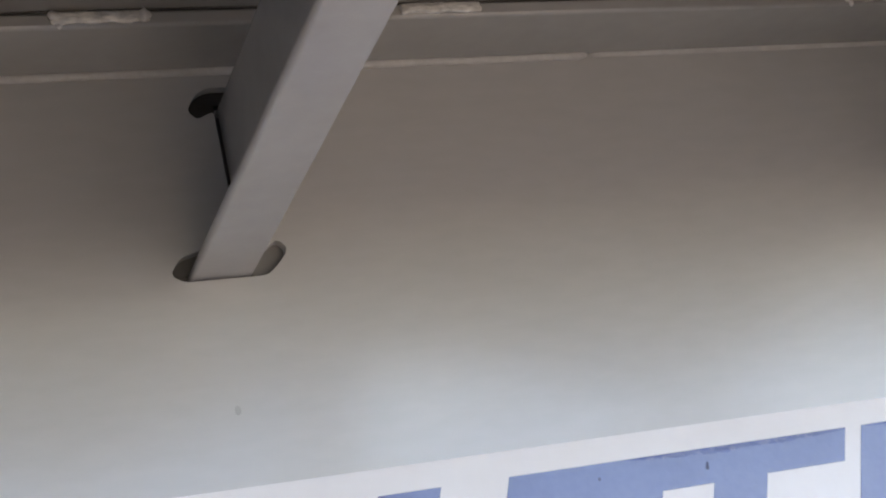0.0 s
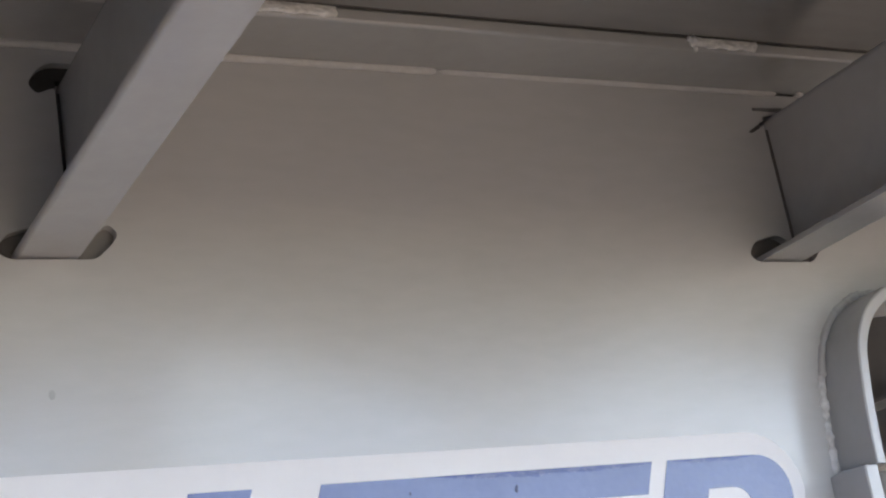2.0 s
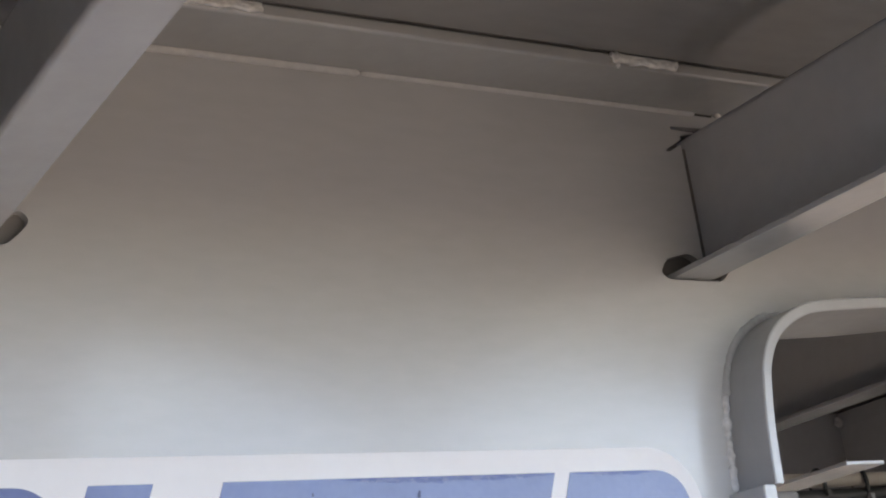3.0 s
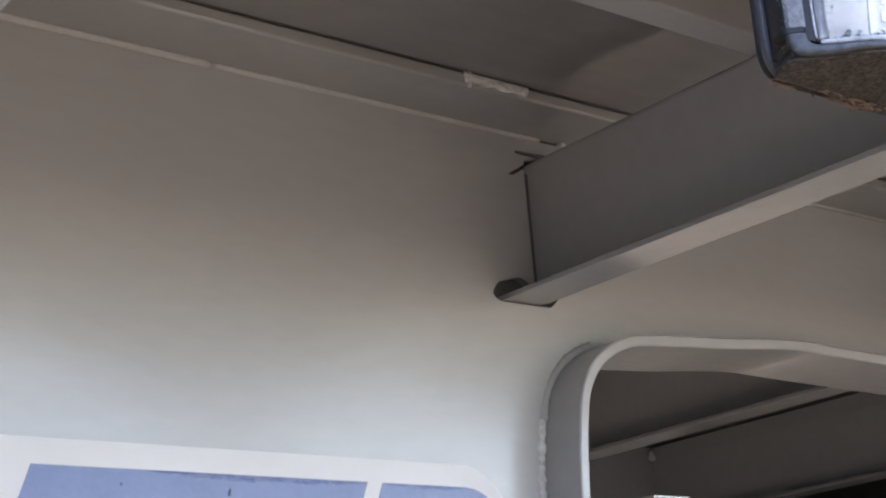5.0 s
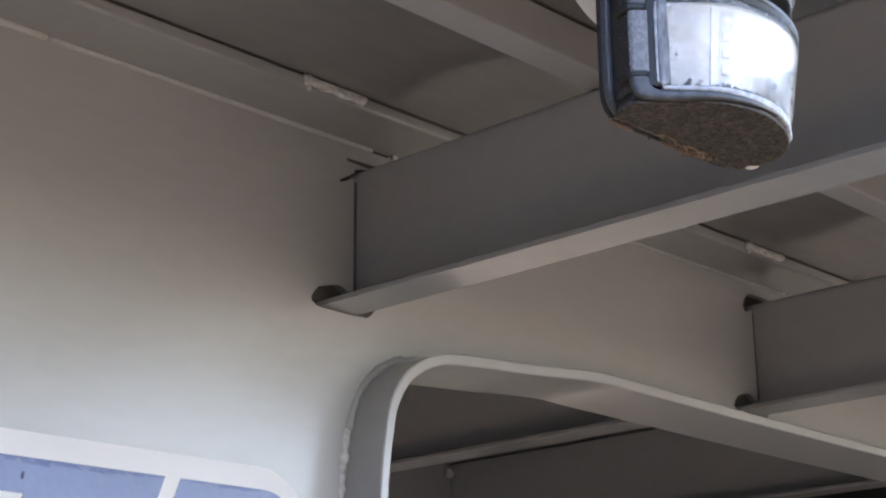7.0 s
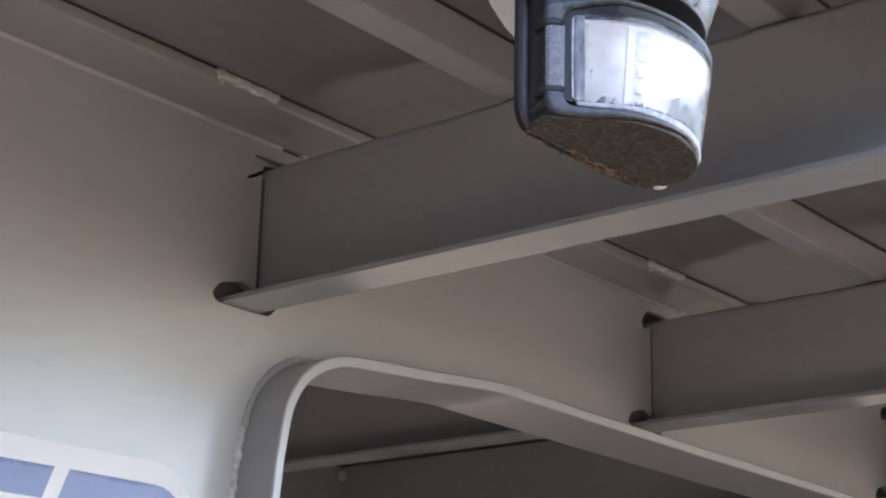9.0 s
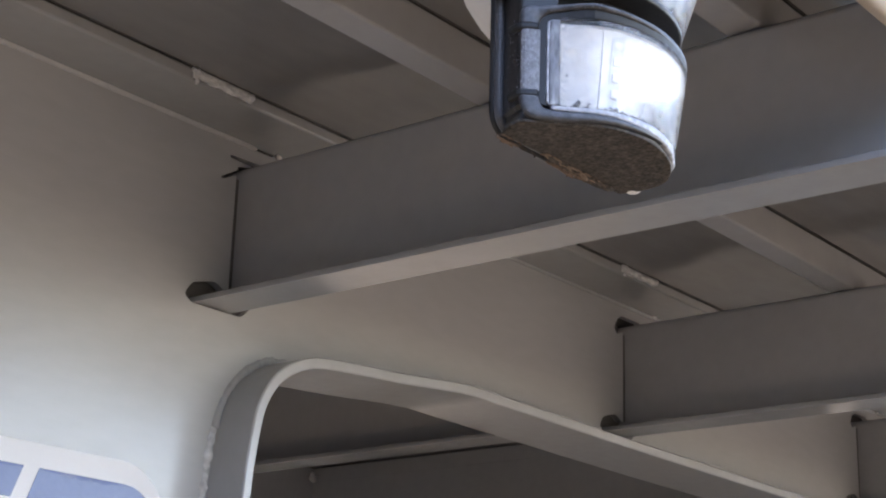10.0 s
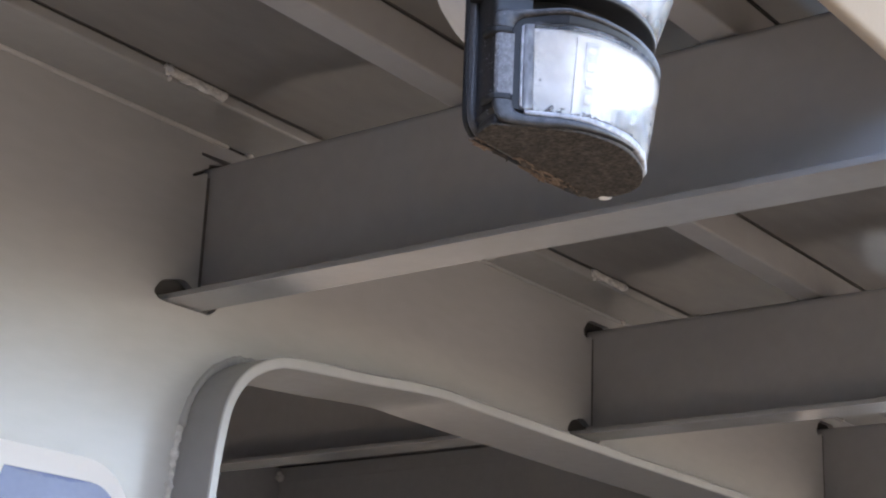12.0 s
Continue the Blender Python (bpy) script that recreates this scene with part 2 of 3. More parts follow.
def bead(path, radius, seed, ripple=0.35, step=0.0022, sides=8, squash=1.0):
    """A weld bead along a path, with its ripples and lumps."""
    rng = random.Random(seed)
    bm = bmesh.new()
    pts = [Vector(p) for p in path]
    line = []
    for a, b in zip(pts, pts[1:]):
        n = max(1, int((b - a).length / step))
        line += [a.lerp(b, k / n) for k in range(n)]
    line.append(pts[-1])
    rings = []
    phase = rng.random() * 6
    wobble = 0.0
    for i, p in enumerate(line):
        ahead = (line[min(i + 1, len(line) - 1)] - line[max(i - 1, 0)]).normalized()
        side = ahead.cross(Vector((0.3, 0.5, 0.8))).normalized()
        up = ahead.cross(side)
        wobble = 0.8 * wobble + 0.2 * rng.uniform(-1, 1)
        end = min(1.0, 0.35 + min(i, len(line) - 1 - i) * step / (radius * 1.2))
        r = radius * end * (1 + ripple * (0.18 * math.sin(i * step / 0.0045 * 6.28 / 2 + phase) + 1.6 * wobble + rng.uniform(-0.30, 0.30)))
        rings.append([bm.verts.new(p + (side * math.cos(k * 6.2832 / sides) + up * math.sin(k * 6.2832 / sides)) * r) for k in range(sides)])
    for a, b in zip(rings, rings[1:]):
        for k in range(sides):
            bm.faces.new((a[k], a[(k + 1) % sides], b[(k + 1) % sides], b[k]))
    bm.faces.new(rings[0])
    bm.faces.new(rings[-1][::-1])
    return bm


def tube(path, radius, sides=12):
    return bead(path, radius, 1, ripple=0.0, step=0.02, sides=sides)


# ---- ground ----
bm = bmesh.new()
bmesh.ops.create_grid(bm, x_segments=8, y_segments=8, size=600)
ground = new("ground", mesh_of(bm, "ground", CONCRETE))
tagged(ground, "dark brown compacted yard under the trailer", "ground", kind="structure")

# added wall, out of view: cuts low light from -x and shades the ground
west_block = new("light_block_west", mesh_of(box(-2.25, -2.00, -7.0, 3.0, 0.0, 1.92), "light_block_west", LIGHT_BLOCK))
tagged(west_block, "unseen dark wall added to cut light from the trailer's end", "wall", kind="structure")

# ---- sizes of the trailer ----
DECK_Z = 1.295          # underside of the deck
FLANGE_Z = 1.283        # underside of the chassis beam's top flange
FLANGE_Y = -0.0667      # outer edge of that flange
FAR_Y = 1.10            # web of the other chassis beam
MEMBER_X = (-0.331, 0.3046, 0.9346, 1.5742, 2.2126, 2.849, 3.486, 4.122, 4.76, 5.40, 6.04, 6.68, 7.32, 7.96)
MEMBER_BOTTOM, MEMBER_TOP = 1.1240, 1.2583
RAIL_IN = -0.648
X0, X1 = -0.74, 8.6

# ---- deck ----
deck = thing("trailer_deck", (0, 0, DECK_Z), "grey painted underside of a trailer deck in long panels", "trailer deck", kind="structure")
edges_y = [RAIL_IN, -0.5165, -0.2915, -0.0667, 0.16, 0.385, 0.61, 0.835, 1.17, 1.4, 1.748]
for a, b in zip(edges_y, edges_y[1:]):
    part("deck_panel", box(X0, X1, a + 0.0008, b - 0.0008, DECK_Z, DECK_Z + 0.026, 0.0012), DECK, deck)
part("deck_top", box(X0, X1, RAIL_IN, 1.748, DECK_Z + 0.026, DECK_Z + 0.034), DECK, deck)

# bearers under the deck, lying on the cross members
for y in (-0.5165, -0.2915):
    bearer = thing("deck_bearer", (0, y, 1.262), "grey painted steel bar lying lengthwise over the cross members", "steel bar", "bearers under the deck")
    part("bar", box(X0, X1, y + 0.0005, y + 0.030, MEMBER_TOP + 0.001, DECK_Z - 0.0006, 0.002), MEMBER_PAINT, bearer)
    part("gap_line", box(X0, X1, y - 0.0004, y + 0.0012, DECK_Z - 0.0009, DECK_Z - 0.0003), DARK_EDGE, bearer, "dark gap under the deck")

# plain panel added just out of view, to shade the first visible bay
bay_blocker = thing("bay_shade", (-0.10, -0.32, 1.00), "unseen dark panel added to shade the first bay under the deck", "end panel", kind="structure")
part("panel", box(-0.115, -0.085, RAIL_IN + 0.004, -0.006, 1.000, FLANGE_Z - 0.03, 0.003), STEEL_AND_SHADE, bay_blocker)

# ---- chassis beam with its pierced web ----
RING_UP = [(0.9208, 0.936), (0.9220, 0.96), (0.9248, 0.99), (0.9288, 1.016), (0.9336, 1.037), (0.9433, 1.0560), (0.9560, 1.0704), (0.972, 1.0813), (0.990, 1.0892),
           (1.010, 1.0938), (1.06, 1.0982), (1.12, 1.1023), (1.18, 1.1078), (1.215, 1.1105), (1.245, 1.1114), (1.30, 1.1103), (1.6, 1.1065), (2.2, 1.102),
           (2.25, 1.098), (2.285, 1.08), (2.305, 1.05), (2.312, 1.0), (2.315, 0.936)]
RING_LOW = [(x, 1.872 - z) for x, z in RING_UP[::-1] if x > 1.05] + [(1.000, 0.781), (0.962, 0.790), (0.931, 0.812), (0.914, 0.845), (0.9090, 0.880), (0.9085, 0.915), (0.9090, 0.936)]


def slot(w, lobe=True):
    """The relief-cut opening in the web round a cross member whose web stands at x = w; lobe: with an upper relief cut, else a mere slit."""
    low_left = [(-0.046, 1.1226), (-0.0545, 1.1285), (-0.046, 1.1405), (-0.033, 1.1442), (-0.019, 1.1474), (-0.009, 1.1415), (-0.0036, 1.1405)]
    high_left = [(-0.0036, 1.2500), (-0.010, 1.2475), (-0.0165, 1.2443), (-0.0230, 1.2515), (-0.015, 1.2640), (-0.006, 1.2690)]
    slit = [(-0.0036, 1.2512), (-0.0172, 1.2436), (-0.0222, 1.2430), (-0.0212, 1.2449), (-0.0030, 1.2556), (-0.0030, 1.2592), (0.018, 1.2640), (-0.0125, 1.2652), (-0.0125, 1.2678), (0.020, 1.2690)]
    right = [(0.036, 1.2690), (0.044, 1.258), (0.036, 1.2475), (0.0055, 1.2475), (0.0055, 1.1405), (0.0125, 1.1405), (0.0240, 1.1490), (0.0305, 1.1415), (0.0255, 1.1340), (0.0135, 1.1226)]
    top = high_left if lobe else slit
    radii = [0.005] * len(low_left) + [0.005 if lobe else 0.0006] * len(top) + [0.005] * len(right)
    return [(w + a, b) for a, b in rounded(low_left + top + right, 4, radii)]


def chassis_beam(y, outward, opening, label, paint):
    """outward: -1 where the visible flange half points to -y, +1 to +y."""
    beam = thing("chassis_beam", (0, y, 0.68), label, "chassis beam", "main beams of the trailer")
    holes = [slot(w, abs(w - 0.9346) > 0.1) for w in MEMBER_X] if opening else []
    if opening:
        holes.append(RING_UP[:-1] + RING_LOW[:-1])
    part("web", pierced([(X0, 0.695), (X1, 0.695), (X1, FLANGE_Z), (X0, FLANGE_Z)], holes, min(y, y - outward * 0.008), max(y, y - outward * 0.008)), paint, beam)
    part("top_flange", box(X0, X1, y - 0.0667, y + 0.0667, FLANGE_Z, DECK_Z - 0.0004, 0.0023), SHADED_FLANGE, beam)
    part("bottom_flange", box(X0, X1, y - 0.0667, y + 0.0667, 0.680, 0.695, 0.002), paint, beam)
    return beam


near_beam = chassis_beam(0.0, -1, True, "light grey painted steel chassis beam with a pierced web", PAINT)
far_beam = chassis_beam(FAR_Y, -1, False, "dirty grey chassis beam across the trailer frame", MEMBER_PAINT)

# web-to-flange welds: full up to a stop, thinner past it
part("fillet_weld", bead([(X0, -0.0015, FLANGE_Z - 0.001), (0.607, -0.0015, FLANGE_Z - 0.001)], 0.0035, 3, ripple=0.10, step=0.004), SEAM, near_beam, smooth=True)
part("fillet_weld", bead([(0.609, -0.001, FLANGE_Z - 0.0005), (0.953, -0.001, FLANGE_Z - 0.0005)], 0.0026, 4, ripple=0.10, step=0.004), SEAM, near_beam, smooth=True)
part("fillet_weld", bead([(0.980, -0.001, FLANGE_Z - 0.0005), (X1, -0.001, FLANGE_Z - 0.0005)], 0.0024, 5, ripple=0.10, step=0.004), PAINT, near_beam, smooth=True)
for x in (0.9765, 1.634, 2.276):
    part("weld_end", bead([(x - 0.003, -0.004, FLANGE_Z - 0.001), (x + 0.005, -0.004, FLANGE_Z - 0.001)], 0.0032, int(x * 90), step=0.0012), WELD, near_beam, "pale lump at the end of a weld", True)

for x in (0.9530, 1.6100, 2.250):
    part("weld_gap", box(x, x + 0.020, -0.0012, 0.0, FLANGE_Z - 0.0018, FLANGE_Z - 0.0004), DARK_EDGE, near_beam, "dark unwelded gap")

# dark gap and stitch welds along the flange edge under the deck
part("edge_gap", box(X0, X1, FLANGE_Y - 0.0006, FLANGE_Y + 0.001, DECK_Z - 0.0008, DECK_Z - 0.0002), DARK_EDGE, near_beam, "dark gap along the flange edge")


def weld_patch(a, b, seed):
    """A crusty stitch weld smeared over the flange edge: an uneven skin, ragged at its ends."""
    rng = random.Random(seed)
    bm = bmesh.new()
    nx, nz = int((b - a) / 0.0011), 9
    ridge = [rng.uniform(0.3, 1.0) for _ in range(nz + 1)]
    ragged = [rng.uniform(-0.0012, 0.0012) for _ in range(nz + 1)]
    drift = 0.0
    rows = []
    for i in range(nx + 1):
        drift = 0.75 * drift + 0.25 * rng.uniform(-1, 1)
        u = i / nx
        cap = min(1.0, 8 * u + 0.25, 8 * (1 - u) + 0.35)
        row = []
        for k in range(nz + 1):
            v = k / nz
            swell = math.sin(math.pi * min(1.0, 0.06 + v * 0.94)) ** 0.6
            out = (0.0012 + 0.0028 * swell * cap * (0.55 + 0.45 * ridge[k]) * (1 + 0.5 * drift) + rng.uniform(0, 0.0006)) if 0 < k < nz else 0.0
            x = a + (b - a) * u + ragged[k] * (1 if u < 0.5 else -1)
            low = FLANGE_Z + 0.0026 + 0.0006 * math.sin(i * 0.31 + seed) + rng.uniform(-0.0004, 0.0004)
            row.append(bm.verts.new((x, FLANGE_Y + 0.0006 - out, low + (DECK_Z - 0.0003 - low) * v)))
        rows.append(row)
    for p, q in zip(rows, rows[1:]):
        for k in range(nz):
            bm.faces.new((p[k], p[k + 1], q[k + 1], q[k]))
        bm.faces.new((p[0], q[0], q[-1], p[-1]))
    bm.faces.new(rows[0])
    bm.faces.new(rows[-1][::-1])
    return bm


for n, (a, b) in enumerate(((-0.42, -0.36), (-0.12, -0.06), (0.185, 0.2505), (0.432, 0.4925), (0.8115, 0.880), (1.464, 1.535), (1.70, 1.76), (2.05, 2.12))):
    w = part("stitch_weld", weld_patch(a, b, 20 + n), CRUST, near_beam, "rough pale stitch weld", True)
    if n % 2 == 0 or n > 4:
        part("weld_toe", bead([(a - 0.002, FLANGE_Y - 0.0022, DECK_Z - 0.0030), (a + 0.006, FLANGE_Y - 0.0024, DECK_Z - 0.0045)], 0.0058, 40 + n, ripple=0.6, step=0.0010), PALE_WELD, w, smooth=True)
        part("weld_toe", bead([(b - 0.007, FLANGE_Y - 0.0020, DECK_Z - 0.0045), (b + 0.001, FLANGE_Y - 0.0020, DECK_Z - 0.0055)], 0.0046 if n == 2 else 0.0030, 80 + n, ripple=0.6, step=0.0010), PALE_WELD, w, smooth=True)
        part("weld_toe", bead([(a + 0.0030, FLANGE_Y - 0.0006, FLANGE_Z + 0.0006), (a + 0.0065, FLANGE_Y - 0.0008, FLANGE_Z + 0.0010)], 0.0026, 60 + n, ripple=0.6, step=0.0008), PALE_WELD, w, smooth=True)


# ---- flat-bar ring welded into the opening ----
def band(outline, depth0, depth1, thick):
    """A flat bar bent along an open outline in the x-z plane; its thickness goes inwards (to the right of the way)."""
    bm = bmesh.new()
    rows = []
    for i, p in enumerate(outline):
        a, b = Vector(outline[max(i - 1, 0)]), Vector(outline[min(i + 1, len(outline) - 1)])
        d = (b - a).normalized()
        q = Vector(p) + Vector((d.y, -d.x)) * thick
        e = 0.0012
        near, far = Vector(p).lerp(q, e / thick), Vector(p).lerp(q, 1 - e / thick)
        rows.append([bm.verts.new(v) for v in ((p[0], depth1, p[1]), (p[0], depth0 + e, p[1]), (near.x, depth0, near.y), (far.x, depth0, far.y), (q.x, depth0 + e, q.y), (q.x, depth1, q.y))])
    for a, b in zip(rows, rows[1:]):
        for k in range(6):
            f = bm.faces.new((a[k], a[(k + 1) % 6], b[(k + 1) % 6], b[k]))
            f.smooth = k in (0, 4)
    bm.faces.new(rows[0])
    bm.faces.new(rows[-1][::-1])
    bmesh.ops.recalc_face_normals(bm, faces=bm.faces[:])
    return bm


def smooth_line(points, n=6):
    """A finer line through the points (Catmull-Rom)."""
    out = []
    for i in range(len(points) - 1):
        p0, p1, p2, p3 = (Vector(points[min(max(i + k, 0), len(points) - 1)]) for k in (-1, 0, 1, 2))
        for k in range(n):
            t = k / n
            out.append(tuple(0.5 * ((2 * p1) + (p2 - p0) * t + (2 * p0 - 5 * p1 + 4 * p2 - p3) * t * t + (3 * p1 - p0 - 3 * p2 + p3) * t ** 3)))
    out.append(tuple(points[-1]))
    return out


ring = thing("opening_frame", (0.92, 0, 0.936), "grey flat-bar frame welded round the opening in the web", "steel frame")
part("upper_bar", band(smooth_line(RING_UP), -0.044, 0.050, 0.0100), RING_PAINT, ring)
part("lower_bar", band(smooth_line([(RING_LOW[0][0] + 0.008, 0.935), *RING_LOW[1:-1], (0.9088, 0.9352)]), -0.042, 0.040, 0.0140), RING_PAINT, ring)
path = [(x - 0.0015, -0.0015, z + 0.001) for x, z in smooth_line(RING_UP[:10], 3)]
part("weld_bead", bead([(x, y + 0.0012, z) for x, y, z in path[24:]], 0.0027, 62, ripple=0.45, step=0.0016), RING_PAINT, ring, "painted weld bead along the frame", True)
part("weld_bead", bead([(x - 0.0006, y + 0.0026, z + 0.0008) for x, y, z in path[9:26]], 0.0040, 64, ripple=0.30, step=0.0016, sides=10), RING_PAINT, ring, "thick painted weld bead round the corner", True)
part("weld_bead", bead([(x - 0.0024, y + 0.0036, z) for x, y, z in path[:11]], 0.0042, 60, ripple=0.60, step=0.0018), PALE_WELD, ring, "rough pale weld bead along the frame", True)
part("weld_bead", bead([(0.9150, -0.002, 0.9362), (0.9165, -0.012, 0.9358), (0.9185, -0.036, 0.9362)], 0.0019, 61, ripple=0.45, step=0.0014), RING_PAINT, ring, smooth=True)

# ---- cross members ----
W0 = 0.3046
INNER_LIFT = 0.0105      # how much higher the members lie between the two beams


def cross_member(w, flange_tone, narrow=0.0, trim=0.0):
    """narrow: by how much for each metre outside the beam the section closes in from its back; trim: by how much its flange is cut back."""
    ob = thing("cross_member", (w, 0, MEMBER_BOTTOM), "grey painted steel cross member running through the chassis beam", "cross member", "cross members under the deck")

    def closing(bm):
        for v in bm.verts:
            if v.co.y < 0 and v.co.x > w - 0.003:
                v.co.x += narrow * v.co.y
            elif trim and v.co.y < 0 and v.co.x < w - 0.03:
                v.co.x += 0.009 * v.co.y
        return bm

    for y0, y1, dz in ((RAIL_IN, 0.0165, 0.0), (0.0168, 1.748, INNER_LIFT)):
        turn = [(w - 0.0005 + 0.6 * trim + 0.0065 * (1 - math.cos(a)), MEMBER_TOP - 0.0065 + 0.0065 * math.sin(a) + dz) for a in [k * math.pi / 2 / 6 for k in range(7)]]
        part("web", closing(prism([(w - 0.0005 + 0.6 * trim, MEMBER_BOTTOM + 0.004 + dz), *turn, (w + 0.006, MEMBER_TOP - 0.0052 + dz), (w + 0.0035, MEMBER_TOP - 0.0075 + dz), (w + 0.0035 - trim, MEMBER_BOTTOM + 0.004 + dz)], y0, y1)), MEMBER_PAINT, ob)
        nose = [(w - 0.041 + 0.0032 * (1 - math.cos(a)), MEMBER_BOTTOM + dz + 0.0042 * (1 - math.sin(a))) for a in [k * math.pi / 2 / 7 for k in range(8)]]
        flange = prism([*nose, (w + 0.0035 - trim, MEMBER_BOTTOM + dz), (w + 0.0035 - trim, MEMBER_BOTTOM + 0.005 + dz), (w - 0.041, MEMBER_BOTTOM + 0.005 + dz)], y0, y1) if trim else box(w - 0.041, w + 0.0035, y0, y1, MEMBER_BOTTOM + dz, MEMBER_BOTTOM + 0.0050 + dz, 0.0006)
        part("bottom_flange", closing(flange), flange_tone, ob)
        part("top_flange", closing(box(w + 0.0062, w + 0.036, y0, y1, MEMBER_TOP - 0.005 + dz, MEMBER_TOP + dz, 0.0012)), MEMBER_PAINT, ob)
    return ob


cross_member(W0, MEMBER_PAINT, 0.0135, 0.0016)
second_member = cross_member(0.9346, SHADED_PAINT)
for w in MEMBER_X:
    if w not in (W0, 0.9346):
        copy_thing(second_member, Matrix.Translation((w, 0, MEMBER_BOTTOM)))
second_member.rotation_euler.z = 0.010

# pale weld lumps where members meet the other beam
for w in (0.9346, 1.5742, 2.2126, 2.849):
    part("weld_lump", bead([(w - 0.009, FAR_Y - 0.006, 1.275), (w - 0.006, FAR_Y - 0.008, 1.256)], 0.0095, int(w * 50), ripple=0.4, step=0.0015), WELD, far_beam, "pale weld lump", True)
# dark strips and flaps put into the gaps over the members, as their shade
for w, y0, y1 in ((2.2126, 0.068, 1.098), (W0, 0.0180, 0.064), (0.9346, 0.0180, 0.064), (1.5742, 0.0180, 0.064), (2.2126, 0.0180, 0.064), (2.849, 0.0180, 0.064), (3.486, 0.0180, 0.064)):
    gap_shade = thing("gap_shade_strip", (w, 0.5 * (y0 + y1), MEMBER_TOP + INNER_LIFT), "dark strip put over a cross member for the shaded gap", "packing strip", "packing strips on the cross members")
    part("strip", box(w - (0.0806 if y0 < 0.06 else 0.032), w + 0.0464, y0, y1, MEMBER_TOP + INNER_LIFT + (0.0005 if y0 < 0.06 else 0.0135), (DECK_Z if y0 > 0.06 else FLANGE_Z) - 0.0005), STEEL_AND_SHADE if abs(w - 0.9346) < 0.01 else DARK_EDGE, gap_shade)
    if y0 > 0.06:
        part("shim", box(w - 0.0016, w - 0.0007, y0, y1, MEMBER_TOP + INNER_LIFT - 0.012, MEMBER_TOP + INNER_LIFT + 0.0133), MEMBER_PAINT, gap_shade, "grey steel flat along the strip")
    if y0 < 0.06:
        part("strip", box(w - 0.0806, w + 0.0464, 0.0084, 0.0160, MEMBER_TOP + 0.0006, FLANGE_Z - 0.0005), STEEL_AND_SHADE if abs(w - 0.9346) < 0.01 else DARK_EDGE, gap_shade)
        part("flap", box(w - 0.0806, w - 0.0010, 0.0084, 0.0160, MEMBER_TOP - 0.022, MEMBER_TOP + 0.0004), STEEL_AND_SHADE if abs(w - 0.9346) < 0.01 else DARK_EDGE, gap_shade)
# added plates behind the web cuts: their colour gives the shade of the depth
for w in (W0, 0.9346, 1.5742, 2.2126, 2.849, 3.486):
    cut_fill = thing("cut_backing", (w, 0.0110, 1.10), "plate added behind a web cut to carry its shade", "steel plate", "plates behind the cuts in the web")
    part("plate", box(w + 0.0045, w + 0.052, 0.0084, 0.0124, 1.100, 1.200), DECK, cut_fill)
    part("plate", box(w - 0.068, w - 0.0012, 0.0084, 0.0124, MEMBER_BOTTOM + 0.0062, 1.165), STEEL_AND_SHADE, cut_fill)
    part("plate", box(w - 0.068, w - 0.0418, 0.0084, 0.0124, 1.108, MEMBER_BOTTOM + 0.0060), STEEL_AND_SHADE, cut_fill)
    # dark strip drawn as the shade in the gap between web and member
    seal = thing("gap_fill", (w - 0.003, 0.0055, 1.19), "dark strip drawn for the shaded gap beside a cross member", "sealant", "sealant beside the cross members")
    part("bead", box(w - (0.0022 if w == W0 else 0.0034), w - (0.0002 if w == W0 else 0.0006), 0.0030 if w == W0 else -0.0004, 0.0080, 1.142, 1.2465), DARK_EDGE if w == W0 else STEEL_AND_SHADE, seal)

spot = thing("stain_spot", (0.2793, 0, 1.029), "faint grey dirt spot on the web", "dirt spot")
part("spot", prism([(0.2793 + 0.0022 * math.cos(k * 0.7), 1.0292 + 0.0034 * math.sin(k * 0.7)) for k in range(9)], -0.0003, 0.0002), SPOT, spot)

# ---- side rail ----
rail = thing("side_rail", (0, -0.65, 1.182), "cream painted side rail along the deck edge", "side rail", kind="structure")
profile = rounded([(RAIL_IN - 0.0004, 1.182), (-0.656, 1.182), (-0.688, 1.226), (-0.704, 1.290), (-0.704, 1.345), (RAIL_IN - 0.0004, 1.345)], 5, [0.002, 0.006, 0.03, 0.03, 0.004, 0.002])
part("outer_face", prism(profile, X0, X1, "x"), RAIL, rail, smooth=False)
far_rail = thing("side_rail", (0, 1.76, 1.182), "cream painted side rail along the far deck edge", "side rail", kind="structure")
part("outer_face", box(X0, X1, 1.7484, 1.754, 1.182, 1.345, 0.0025, 3), RAIL, far_rail)

# added panel: its lower edge sets how much far-side light comes under the frame
light_panel = thing("far_light_panel", (0, 1.76, 0.50), "plain grey panel added to limit light from the far side", "side panel", kind="structure")
part("panel", box(X0, X1, 1.7485, 1.7535, 0.50, 1.181), PAINT, light_panel)

bulkhead = thing("bulkhead", (8.5, 0.9, 0.4), "plain grey panel closing the end of the frame", "end panel", kind="structure")
part("panel", box(8.50, 8.53, 0.07, 1.03, 0.40, DECK_Z - 0.014), PAINT, bulkhead)

# ---- decal on the web ----
SLANT, CAP = 0.37, 0.9585


def lean(points):
    return [(u + SLANT * (z - CAP), z) for u, z in points]


decal = thing("decal", (0.5, 0, 0.9), "white vinyl decal with slanted blue block shapes on the web", "decal")
corner = [(0.828 + 0.051 * math.sin(a), 0.928 + 0.049 * math.cos(a)) for a in [k * math.pi / 2 / 14 for k in range(15)]]
part("white_backing", prism([(-0.15, 0.977), *corner, (0.873, 0.905), (0.856, 0.845), (-0.15, 0.845)], -0.0006, -0.0001), WHITE_VINYL, decal)
T = -0.0010


